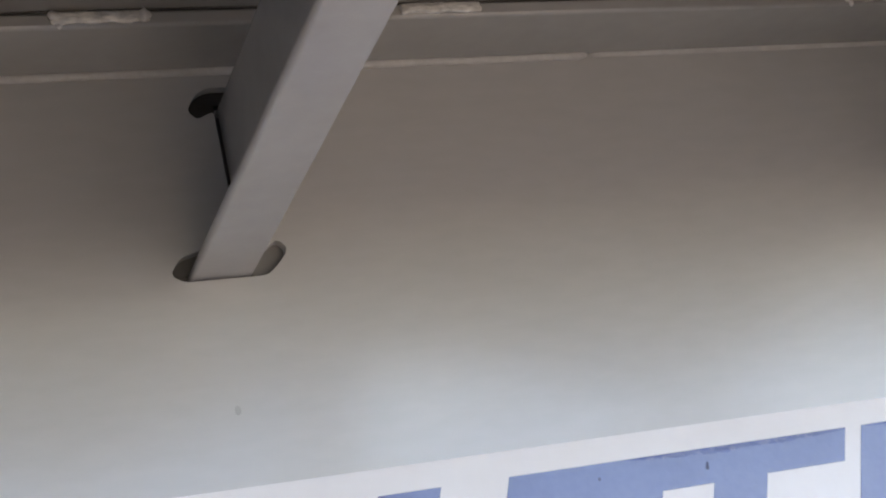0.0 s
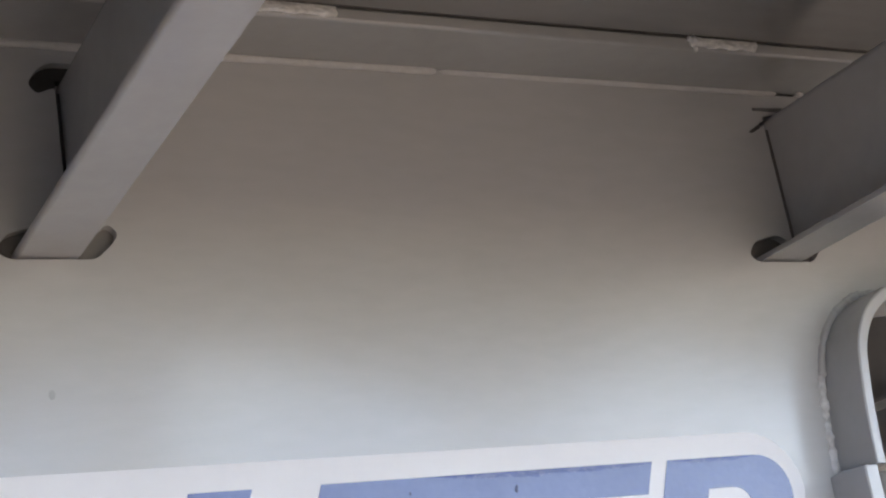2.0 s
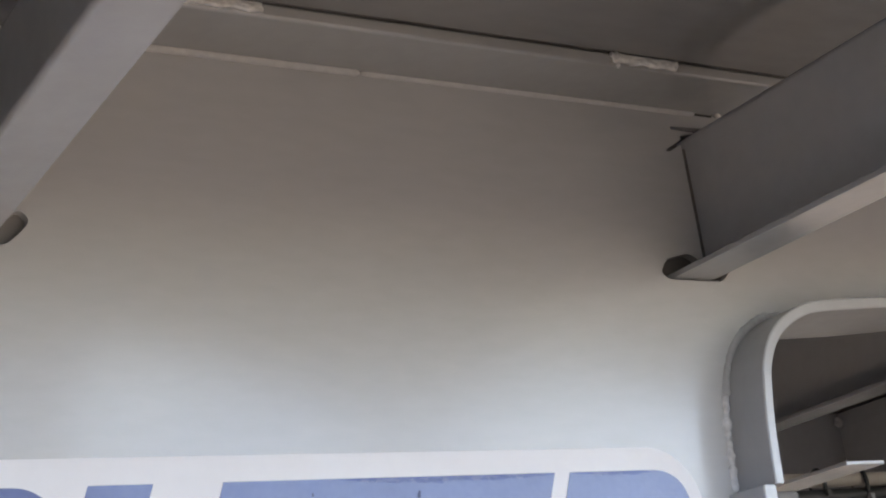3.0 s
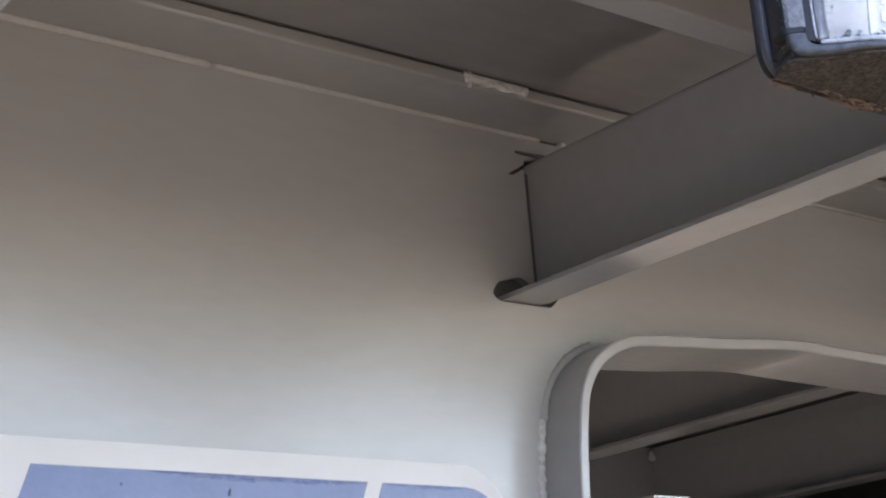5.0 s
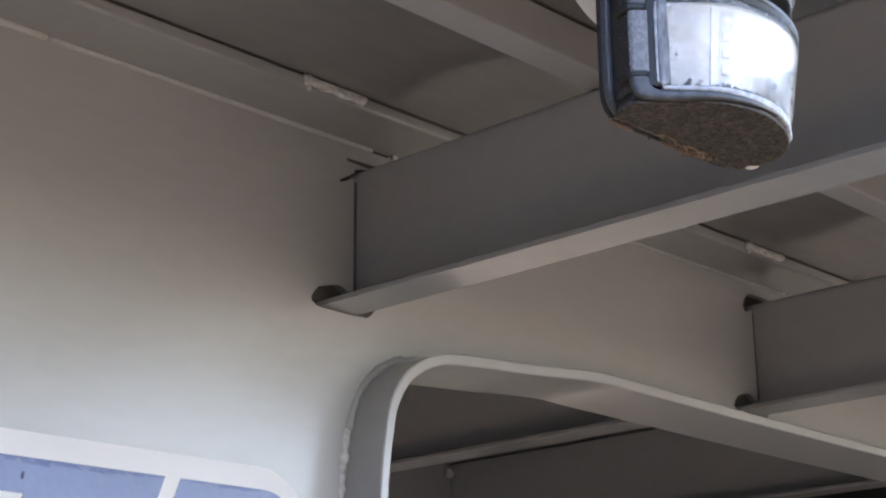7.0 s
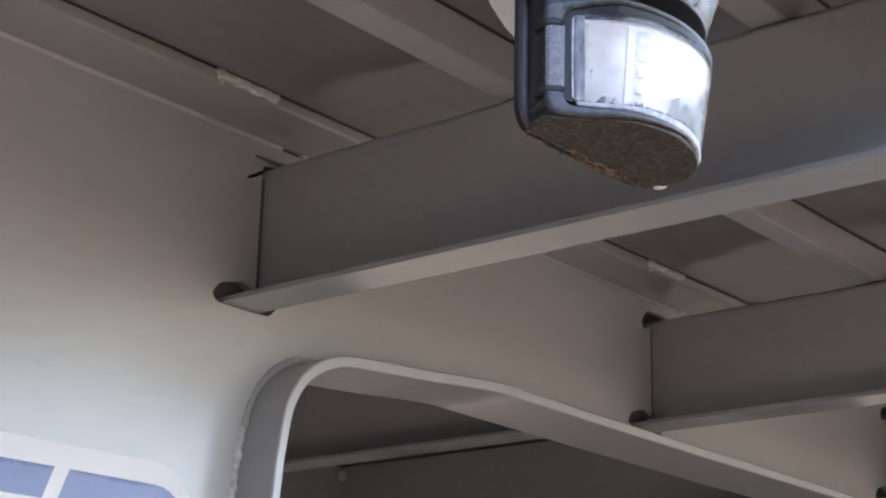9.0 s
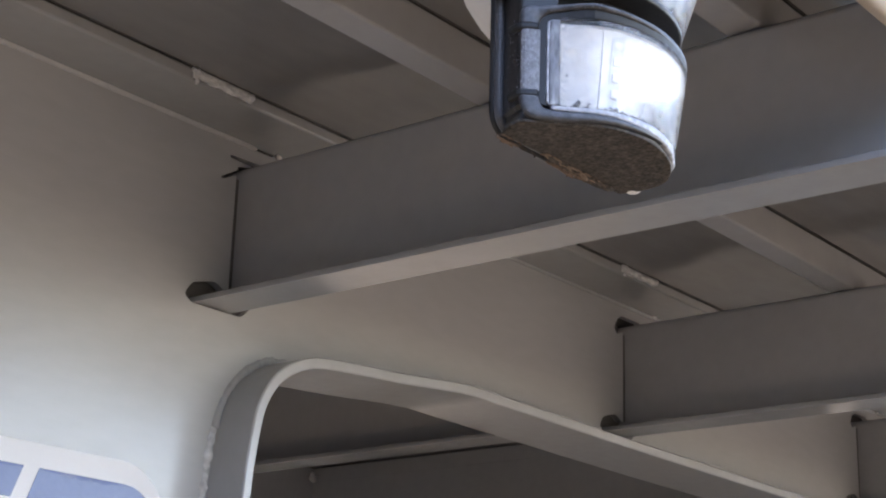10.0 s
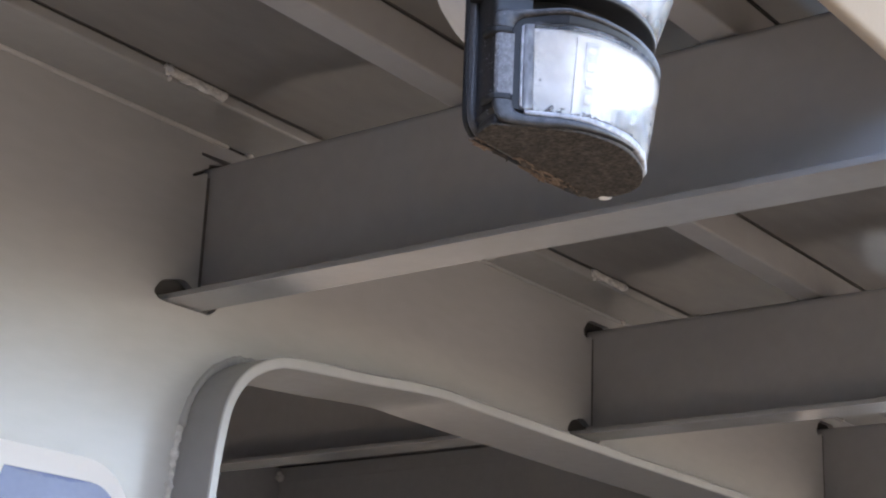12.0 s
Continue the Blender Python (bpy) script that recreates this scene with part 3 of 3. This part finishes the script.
def shape(points, r=0.0):
    part("blue_shape", prism(lean(rounded(points, 6, r) if r else points), T, -0.0007), BLUE_VINYL, decal)


# the blue block shapes
shape([(0.362, 0.862), (0.4075, 0.862), (0.4075, CAP), (0.3625, CAP)])
shape([(0.458, 0.9325), (0.532, 0.9325), (0.532, 0.862), (0.581, 0.862), (0.581, 0.9325), (0.623, 0.9325), (0.623, 0.862), (0.735, 0.862), (0.735, 0.885),
       (0.668, 0.885), (0.668, 0.9335), (0.7355, 0.9335), (0.7355, CAP), (0.458, CAP)])
arc = [(0.833 + 0.047 * math.sin(a), CAP - 0.047 + 0.047 * math.cos(a)) for a in [k * math.pi / 16 for k in range(17)]]
shape([(0.750, 0.862), (0.793, 0.862), (0.793, 0.905), (0.793, 0.934), *[(0.8165 + 0.0225 * math.sin(a), 0.9115 + 0.0225 * math.cos(a)) for a in [k * math.pi / 20 for k in range(11)]], (0.880, 0.9115), *arc[8::-1], (0.750, CAP)])
left_arc = [(0.312 + 0.040 * math.sin(a), CAP - 0.040 + 0.040 * math.cos(a)) for a in [k * math.pi / 2 / 8 for k in range(9)]]
shape([(0.20, 0.9335), (0.300, 0.9335), (0.312, 0.925), (0.312, 0.905), (0.352, 0.905), *left_arc[::-1], (0.20, CAP)])
rng = random.Random(5)
for u0, u1, deep in ((0.545, 0.7355, 0.0050), (0.750, 0.835, 0.0034)):
    n = int((u1 - u0) / 0.0022)
    edge, drop = [], 0.0
    for k in range(n + 1):
        drop = 0.7 * drop + 0.3 * rng.uniform(0.0, 1.0)
        swell = min(1.0, 4 * k / n, 3 * (n - k) / n + 0.25)
        edge.append((u0 + (u1 - u0) * k / n, CAP - 0.0004 - deep * swell * (0.25 + drop)))
    part("crease", prism(lean([(u0, CAP), (u1, CAP)] + edge[::-1]), -0.00115, -0.00105), CREASE, decal, "darker creased edge of the blue vinyl")
for x, z, r in ((0.6112, 0.9445, 0.0013), (0.6120, 0.9470, 0.0009), (0.5247, 0.9476, 0.0009)):
    part("speck", prism([(x + r * math.cos(a), z + 1.6 * r * math.sin(a)) for a in [k * 0.785 for k in range(8)]], -0.0014, -0.0011), INK, decal, "dark speck")

# ---- marker lamp below the rail ----
LX, LY, LZ = 0.473, -0.640, 0.9936
lamp = thing("marker_lamp", (LX, LY, LZ), "dirty black marker lamp with clear lenses hanging under the rail", "marker lamp")
# plan of the housing: along the base, then out from it
PLAN = [(0.000, 0.000), (-0.004, -0.007), (-0.006, -0.0135), (-0.002, -0.0185), (0.006, -0.026), (0.0135, -0.0345), (0.0245, -0.041), (0.040, -0.0440),
        (0.056, -0.0422), (0.0700, -0.0370), (0.0830, -0.0280), (0.0885, -0.0180), (0.0890, -0.0080), (0.0870, 0.000)]


def plan_line(inset=0.0, front=None):
    """The housing's outline, drawn in by an inset; front: only the stretch of it between these two shares of its length."""
    fine = smooth_line(PLAN, 5)
    if front:
        fine = fine[int(front[0] * len(fine)):int(front[1] * len(fine))]
    out = []
    for i, p in enumerate(fine):
        a, b = Vector(fine[max(i - 1, 0)]), Vector(fine[min(i + 1, len(fine) - 1)])
        d = (b - a).normalized()
        q = Vector(p) + Vector((-d.y, d.x)) * inset
        out.append((LX + q.x, LY + q.y))
    return out


def shell(z0, z1, inset=0.0, front=(0.0, 1.0), thick=0.002, flare=0.0, round_edge=0.0015):
    """An upright skin along the housing's outline; flare: how far it leans out at its top."""
    outer, inner = plan_line(inset, front), plan_line(inset + thick, front)
    outer_top, inner_top = plan_line(inset - flare, front), plan_line(inset - flare + thick, front)
    bm = bmesh.new()
    rows = []
    r = round_edge
    for p, q, pt, qt in zip(outer, inner, outer_top, inner_top):
        p, q, pt, qt = Vector((*p, LZ + z0)), Vector((*q, LZ + z0)), Vector((*pt, LZ + z1)), Vector((*qt, LZ + z1))
        up = Vector((0, 0, r))
        rows.append([bm.verts.new(v) for v in (p + up, p.lerp(pt, 0.5), pt - up, pt.lerp(qt, 0.4), qt, q, p.lerp(q, 0.4))])
    for a, b in zip(rows, rows[1:]):
        for k in range(7):
            bm.faces.new((a[k], a[(k + 1) % 7], b[(k + 1) % 7], b[k]))
    bm.faces.new(rows[0])
    bm.faces.new(rows[-1][::-1])
    return bm


def solid(z0, z1, inset=0.0, bevel=0.0012):
    return prism(plan_line(inset) , LZ + z0, LZ + z1, "z", bevel)


def skin(share, z, out=0.0):
    """A point on the housing's skin: a share of the way round it, a height, and how far out from it."""
    fine = smooth_line(PLAN, 5)
    f = share * (len(fine) - 1)
    i = min(int(f), len(fine) - 2)
    a, b = Vector(fine[i]), Vector(fine[i + 1])
    d = (b - a).normalized()
    lean_out = 0.0062 * max(0.0, min(1.0, (share - 0.24) / 0.14)) * max(0.0, z - 0.006) / 0.036
    q = a.lerp(b, f - i) + Vector((d.y, -d.x)) * (out + lean_out)
    return Vector((LX + q.x, LY + q.y, LZ + z))


def strip(edge_a, edge_b, out, n=5, sink=0.003, fade=False, base=0.0):
    """A rounded moulding on the skin between two edges, each a line of (share, height); fade: it flattens out past the housing's middle."""
    ea, eb = smooth_line(edge_a, n), smooth_line(edge_b, n)
    bm = bmesh.new()
    rows = []
    for (sa, za), (sb, zb) in zip(ea, eb):
        row = [skin(sa, za, -sink)]
        for k, h in ((0.0, 0.35), (0.10, 0.75), (0.28, 0.97), (0.5, 1.0), (0.72, 0.97), (0.90, 0.75), (1.0, 0.35)):
            low = max(0.12, 1.0 - max(0.0, sa - 0.40) / 0.2) if fade else 1.0
            row.append(skin(sa + (sb - sa) * k, za + (zb - za) * k, base + out * h * low))
        row.append(skin(sb, zb, -sink))
        rows.append([bm.verts.new(v) for v in row])
    m = len(rows[0])
    for p, q in zip(rows, rows[1:]):
        for k in range(m):
            bm.faces.new((p[k], p[(k + 1) % m], q[(k + 1) % m], q[k]))
    bm.faces.new(rows[0])
    bm.faces.new(rows[-1][::-1])
    return bm


base_shape = rounded([(LX - 0.0015, LZ + 0.0005), (LX + 0.090, LZ + 0.0005), (LX + 0.090, LZ + 0.150), (LX - 0.0015, LZ + 0.150)], 6, 0.012)
part("base_plate", prism(base_shape, LY - 0.0005, LY + 0.0035, "y", 0.0012), RIM_PLASTIC, lamp)
part("gasket", prism([(a * 0.985 + 0.015 * (LX + 0.044), b) for a, b in base_shape], LY + 0.0036, LY + 0.0060, "y", 0.0006), HOSE, lamp)
body = part("lower_housing", solid(0.0004, 0.0050, 0.0016, 0.0012), BLACK_PLASTIC, lamp)
part("caked_dirt", solid(-0.0010, 0.0003, 0.0006, 0.0004), DIRT, body, "caked brown dirt under the housing")
part("back_wall", shell(0.0050, 0.148, 0.0006, (0.0, 0.31), 0.005), BLACK_PLASTIC, lamp)

# bezel round the lens: one side piece cut off by two slots, a foot and a hood
part("bezel_side", strip([(0.157, 0.0122), (0.156, 0.026), (0.158, 0.0382)], [(0.240, 0.0122), (0.241, 0.026), (0.242, 0.0382)], 0.0012), CLIP_PLASTIC, lamp, "dusty grey side piece of the bezel")
part("bezel_foot", strip([(0.150, 0.0095), (0.158, 0.0058), (0.178, 0.0024), (0.215, 0.0004), (0.27, -0.0002), (0.36, -0.0002), (0.47, 0.0006), (0.60, 0.0020), (0.74, 0.0030), (0.93, 0.0033)],
                         [(0.238, 0.0095), (0.240, 0.0080), (0.245, 0.0062), (0.255, 0.0050), (0.28, 0.0042), (0.36, 0.0036), (0.47, 0.0034), (0.60, 0.0034), (0.74, 0.0036), (0.93, 0.0036)], 0.0017, fade=True), BEZEL, lamp, "black foot of the bezel", True)
part("bezel_hood", strip([(0.150, 0.0408), (0.152, 0.0450), (0.166, 0.0474), (0.20, 0.0486), (0.27, 0.0487), (0.36, 0.0481), (0.47, 0.0463), (0.60, 0.0450), (0.74, 0.0443), (0.93, 0.0440)],
                         [(0.238, 0.0408), (0.240, 0.0420), (0.246, 0.0432), (0.256, 0.0444), (0.28, 0.0456), (0.36, 0.0458), (0.47, 0.0442), (0.60, 0.0430), (0.74, 0.0424), (0.93, 0.0422)], 0.0017, fade=True), BEZEL, lamp, "black hood of the bezel", True)
# the slots are raised black bars, their darkness put into the colour
for z in (0.0108, 0.0396):
    part("slot", strip([(0.085, z - 0.0018), (0.150, z - 0.0018), (0.232, z - 0.0018)], [(0.085, z + 0.0018), (0.150, z + 0.0018), (0.232, z + 0.0018)], 0.0017), HOSE, lamp, "black bar drawn for a dark slot beside the bezel")
part("groove", strip([(0.236, 0.0070), (0.236, 0.026), (0.236, 0.0440)], [(0.262, 0.0060), (0.262, 0.026), (0.262, 0.0440)], 0.0003), HOSE, lamp, "dark groove beside the lens")
part("groove", strip([(0.25, 0.0412), (0.36, 0.0418), (0.47, 0.0414), (0.62, 0.0410), (0.93, 0.0408)], [(0.25, 0.0452), (0.36, 0.0460), (0.47, 0.0452), (0.62, 0.0445), (0.93, 0.0440)], 0.0002), HOSE, lamp, "dark groove over the lens")

# scuffed edge of the lens, then the lens itself and what shows through it
part("lens_edge", strip([(0.2615, 0.0075), (0.2600, 0.014), (0.2600, 0.036), (0.2625, 0.0415)], [(0.2680, 0.0072), (0.2665, 0.014), (0.2665, 0.036), (0.2680, 0.0418)], 0.0010), EDGE_PALE, lamp, "pale scuffed lens edge", True)
part("lens_edge", strip([(0.2680, 0.0062), (0.2670, 0.014), (0.2670, 0.036), (0.2680, 0.0424)], [(0.2990, 0.0068), (0.2980, 0.014), (0.2980, 0.036), (0.2990, 0.0420)], 0.0010), EDGE_PLASTIC, lamp, "mottled grey lens edge", True)
part("lens_edge", strip([(0.275, 0.0044), (0.34, 0.0039), (0.45, 0.0033), (0.60, 0.0020), (0.93, 0.0006)], [(0.275, 0.0064), (0.34, 0.0060), (0.45, 0.0058), (0.60, 0.0060), (0.93, 0.0060)], 0.0011), EDGE_PALE, lamp, "pale scuffed lens edge", True)
part("lens", shell(0.0050, 0.0420, -0.0012, (0.295, 0.95), 0.0022, 0.0053), GLASS, lamp, "scuffed clear lens", True)
part("reflector", shell(0.0058, 0.0405, 0.0034, (0.29, 0.97), 0.002, 0.0062), REFLECTOR, lamp, "white reflector inside the lens")
part("lens_rib", strip([(0.405, 0.0085), (0.407, 0.038)], [(0.4075, 0.0085), (0.4095, 0.038)], 0.0010, sink=0.0036, base=-0.0033), REFLECTOR, lamp)
part("diode_board", shell(0.0085, 0.0375, 0.0028, (0.425, 0.480), 0.0008, 0.0055), DIODE, lamp, "pale grey diode board")
for k in range(4):
    z = 0.0125 + 0.0064 * k
    part("diode", strip([(0.437, z), (0.455, z)], [(0.437, z + 0.0036), (0.455, z + 0.0036)], 0.0006, sink=0.0030, base=-0.0029), REFLECTOR, lamp, "small white diode")
block = [(LX + 0.044 + (x - 0.044) * 0.86, LY + y * 0.84) for x, y in smooth_line(PLAN, 3)]
part("middle_band", prism(block, LZ + 0.0425, LZ + 0.0680, "z"), HOSE, lamp, "black recessed band between the lenses", False)
part("upper_housing", solid(0.0572, 0.0602, -0.0048), BLACK_PLASTIC, lamp, "black underside of the upper housing")
part("lens", shell(0.0598, 0.0960, -0.0055, (0.28, 0.95), 0.0022, 0.011), GLASS, lamp, "scuffed clear lens", True)
part("reflector", shell(0.0612, 0.0950, 0.0002, (0.26, 0.94), 0.002, 0.011), REFLECTOR, lamp, "white reflector inside the lens")
for o in lamp.children:
    if o.name.split(".")[0] == "lens":
        o.visible_shadow = False
part("top_cap", solid(0.118, 0.150), BLACK_PLASTIC, lamp)
part("hanger", box(LX + 0.02, LX + 0.07, LY - 0.0145, LY - 0.0085, LZ + 0.150, 1.200, 0.001), BLACK_PLASTIC, lamp)
# dark flecks of grime caught along the lens's lower edge
rng = random.Random(11)
bm = bmesh.new()
for n in range(150):
    share = rng.choice((rng.uniform(0.30, 0.66), rng.gauss(0.50, 0.06)))
    z = 0.0056 + abs(rng.gauss(0, 0.0009)) * (1.0 if 0.36 < share < 0.6 else 0.5)
    m = Matrix.Translation(skin(share, z, 0.0001)) @ Matrix.Diagonal((rng.uniform(0.0003, 0.0014), 0.0003, rng.uniform(0.0002, 0.0005), 1))
    bmesh.ops.create_icosphere(bm, subdivisions=1, radius=1.0, matrix=m)
for share, z, r in ((0.318, 0.0203, 0.0011), (0.346, 0.0088, 0.0013), (0.350, 0.0098, 0.0010), (0.338, 0.0083, 0.0008), (0.322, 0.0215, 0.0007)):
    bmesh.ops.create_icosphere(bm, subdivisions=2, radius=1.0, matrix=Matrix.Translation(skin(share, z, -0.0030)) @ Matrix.Diagonal((r, 0.0008, r, 1)))
tagged(part("grime", bm, GRIME, lamp, "dark flecks of grime on the lens"), kind="stuff")
# pale dust on the bezel and back wall, a grey film of flecks over the top and edge of the lens
def flecks(name, n, seed, place, size, mat, label):
    rng = random.Random(seed)
    bm = bmesh.new()
    for _ in range(n):
        share, z, out = place(rng)
        r = rng.uniform(*size)
        bmesh.ops.create_icosphere(bm, subdivisions=1, radius=1.0, matrix=Matrix.Translation(skin(share, z, out)) @ Matrix.Diagonal((r * rng.uniform(0.7, 1.6), r * 0.6, r, 1)))
    tagged(part(name, bm, mat, lamp, label), kind="stuff")


flecks("dust", 90, 21, lambda g: (g.uniform(0.160, 0.236), g.uniform(0.013, 0.038), 0.0011), (0.00012, 0.00034), DUST, "pale dust on the bezel")
flecks("dust", 45, 22, lambda g: (g.uniform(0.05, 0.15), g.uniform(0.004, 0.046), 0.0002), (0.00010, 0.00028), DUST, "pale dust on the back wall")
flecks("dust", 60, 23, lambda g: (g.uniform(0.16, 0.40), g.choice((g.uniform(0.0455, 0.0475), g.uniform(0.0012, 0.0036))), 0.0015), (0.00010, 0.00026), DUST, "pale dust on the bezel")
flecks("grime", 150, 24, lambda g: (g.uniform(0.300, 0.62), 0.0405 - abs(g.gauss(0, 0.0032)), 0.0006), (0.00012, 0.00034), FILM, "grey flecks on the lens")
flecks("grime", 80, 25, lambda g: (0.300 + abs(g.gauss(0, 0.012)), g.uniform(0.008, 0.040), 0.0006), (0.00012, 0.00036), FILM, "grey flecks on the lens")
# rounded white lens on the back of the base
bm = bmesh.new()
bmesh.ops.create_uvsphere(bm, u_segments=28, v_segments=16, radius=1.0, matrix=Matrix.Translation((LX + 0.044, LY + 0.014, LZ + 0.098)) @ Matrix.Diagonal((0.050, 0.030, 0.048, 1)))
part("rear_lens", bm, REFLECTOR, lamp, "rounded white rear lens", True)
# straw and grit caught under the base
rng = random.Random(7)
for n in range(90):
    along = rng.choice((rng.uniform(0.004, 0.070), rng.uniform(0.004, 0.070), rng.gauss(0.046, 0.006), rng.gauss(0.058, 0.004)))
    x, y, z = LX + along, LY + rng.uniform(-0.003, 0.004), LZ - rng.uniform(-0.0006, 0.0016)
    turn, size, curl = rng.gauss(0, 0.5), rng.uniform(0.003, 0.0085), rng.uniform(0.2, 1.9)
    bow = [(x + size * math.cos(turn) * math.sin(curl * v) / max(curl, 0.8), y + 0.5 * size * math.sin(turn) * v, z + 0.0013 * (math.cos(curl * v) - 1) * rng.uniform(0.8, 1.1)) for v in (-1, -0.66, -0.33, 0, 0.33, 0.66, 1)]
    part("straw", bead(bow, rng.uniform(0.00030, 0.00062), n, ripple=0.1, step=0.0012, sides=5), STRAW if n % 4 else DIRT, body, "bit of dry straw")
for n, (along, wide, lean_by) in enumerate(((0.047, 0.0036, 0.5), (0.0525, 0.0030, -0.6), (0.058, 0.0044, 0.2), (0.040, 0.0026, 0.9), (0.064, 0.0028, -0.3))):
    curl = [(LX + along + wide * math.cos(a) * (1 - 0.10 * a / 5), LY - 0.0005 + 0.0012 * math.sin(a + lean_by), LZ - 0.0012 + 0.42 * wide * math.sin(a) * math.cos(lean_by)) for a in [0.3 + k * 0.42 for k in range(13)]]
    part("straw", bead(curl, 0.00046, 500 + n, ripple=0.15, step=0.0010, sides=5), STRAW, body, "curled bit of dry straw")
for along, size in ((0.049, 0.0070), (0.061, 0.0065), (0.073, 0.0075), (0.034, 0.0055), (0.042, 0.004), (0.053, 0.0045), (0.066, 0.005), (0.076, 0.004)):
    bm = bmesh.new()
    bmesh.ops.create_icosphere(bm, subdivisions=2, radius=1.0, matrix=Matrix.Translation((LX + along, LY - 0.0008, LZ - 0.0008)) @ Matrix.Diagonal((size, 0.0022, 0.0014, 1)))
    for v in bm.verts:
        v.co += Vector((rng.uniform(-1, 1), rng.uniform(-1, 1), rng.uniform(-1, 1))) * 0.0005
    part("dirt_clump", bm, DIRT, body, "dark clump of grit")
bm = bmesh.new()
bmesh.ops.create_uvsphere(bm, u_segments=14, v_segments=8, radius=1.0, matrix=Matrix.Translation((LX + 0.0880, LY - 0.0062, LZ + 0.0004)) @ Matrix.Diagonal((0.0040, 0.0036, 0.0019, 1)))
part("drain_nub", bm, REFLECTOR, lamp, "small white nub", True)

# ---- seen through the opening ----
bracket = thing("flat_bracket", (1.18, 0.6, 0.98), "grey flat steel bracket inside the frame", "bracket")
part("plate", box(1.156, 1.208, 0.100, 1.099, 0.9790, 0.9830, 0.001), MEMBER_PAINT, bracket)
pipe = thing("air_pipe", (1.6, 0.5, 1.043), "dusty brown air pipe running along inside the frame", "pipe")
part("pipe", tube([(X0, 0.5, 1.043), (X1, 0.5, 1.043)], 0.0095), PIPE, pipe, smooth=True)
hose = thing("brake_hose", (1.6, 0.5, 1.022), "black rubber hose tied under the air pipe", "hose")
part("hose", tube([(X0 + 0.12 * k, 0.498 + 0.003 * math.sin(k * 1.9), 1.0215 + 0.0022 * math.sin(k * 1.3)) for k in range(78)], 0.0100), HOSE, hose, smooth=True)
for n, x in enumerate((1.36, 1.440, 1.517, 1.593, 1.674, 1.752, 1.835, 1.92)):
    tie = thing("cable_tie", (x, 0.5, 1.032), "black plastic tie round the pipe and hose", "cable tie", "ties round the pipe")
    loop = [(x + 0.0015 * math.sin(a), 0.5 + 0.0135 * math.cos(a), 1.0325 + 0.0240 * math.sin(a)) for a in [k * 6.2832 / 18 for k in range(19)]]
    part("strap", bead(loop, 0.0030, 300 + n, ripple=0.0, step=0.004, sides=6), HOSE, tie, smooth=True)
    part("buckle", box(x - 0.003, x + 0.004, 0.481, 0.489, 1.012 + 0.004 * (n % 3), 1.021 + 0.004 * (n % 3), 0.001), CLIP_PLASTIC if n % 2 else HOSE, tie)
plate = thing("mounting_plate", (1.006, 0.048, 0.78), "small dirty brown steel plate standing inside the opening", "steel plate")
part("plate", box(0.993, 1.019, 0.032, 0.060, 0.772, 0.944, 0.003), STEEL_AND_SHADE, plate)
# added black sheet with a bar on top: makes the depth of the frame dark
flap = thing("dark_sheet", (2.304, 0.58, 0.70), "black sheet added for the darkness between the chassis beams", "mud flap")
part("sheet", box(2.300, 2.308, 0.080, 1.090, 0.700, 1.262, 0.002), HOSE, flap)
part("clamp_bar", box(2.296, 2.299, 0.080, 1.090, 1.235, 1.262, 0.0008), STEEL_AND_SHADE, flap)
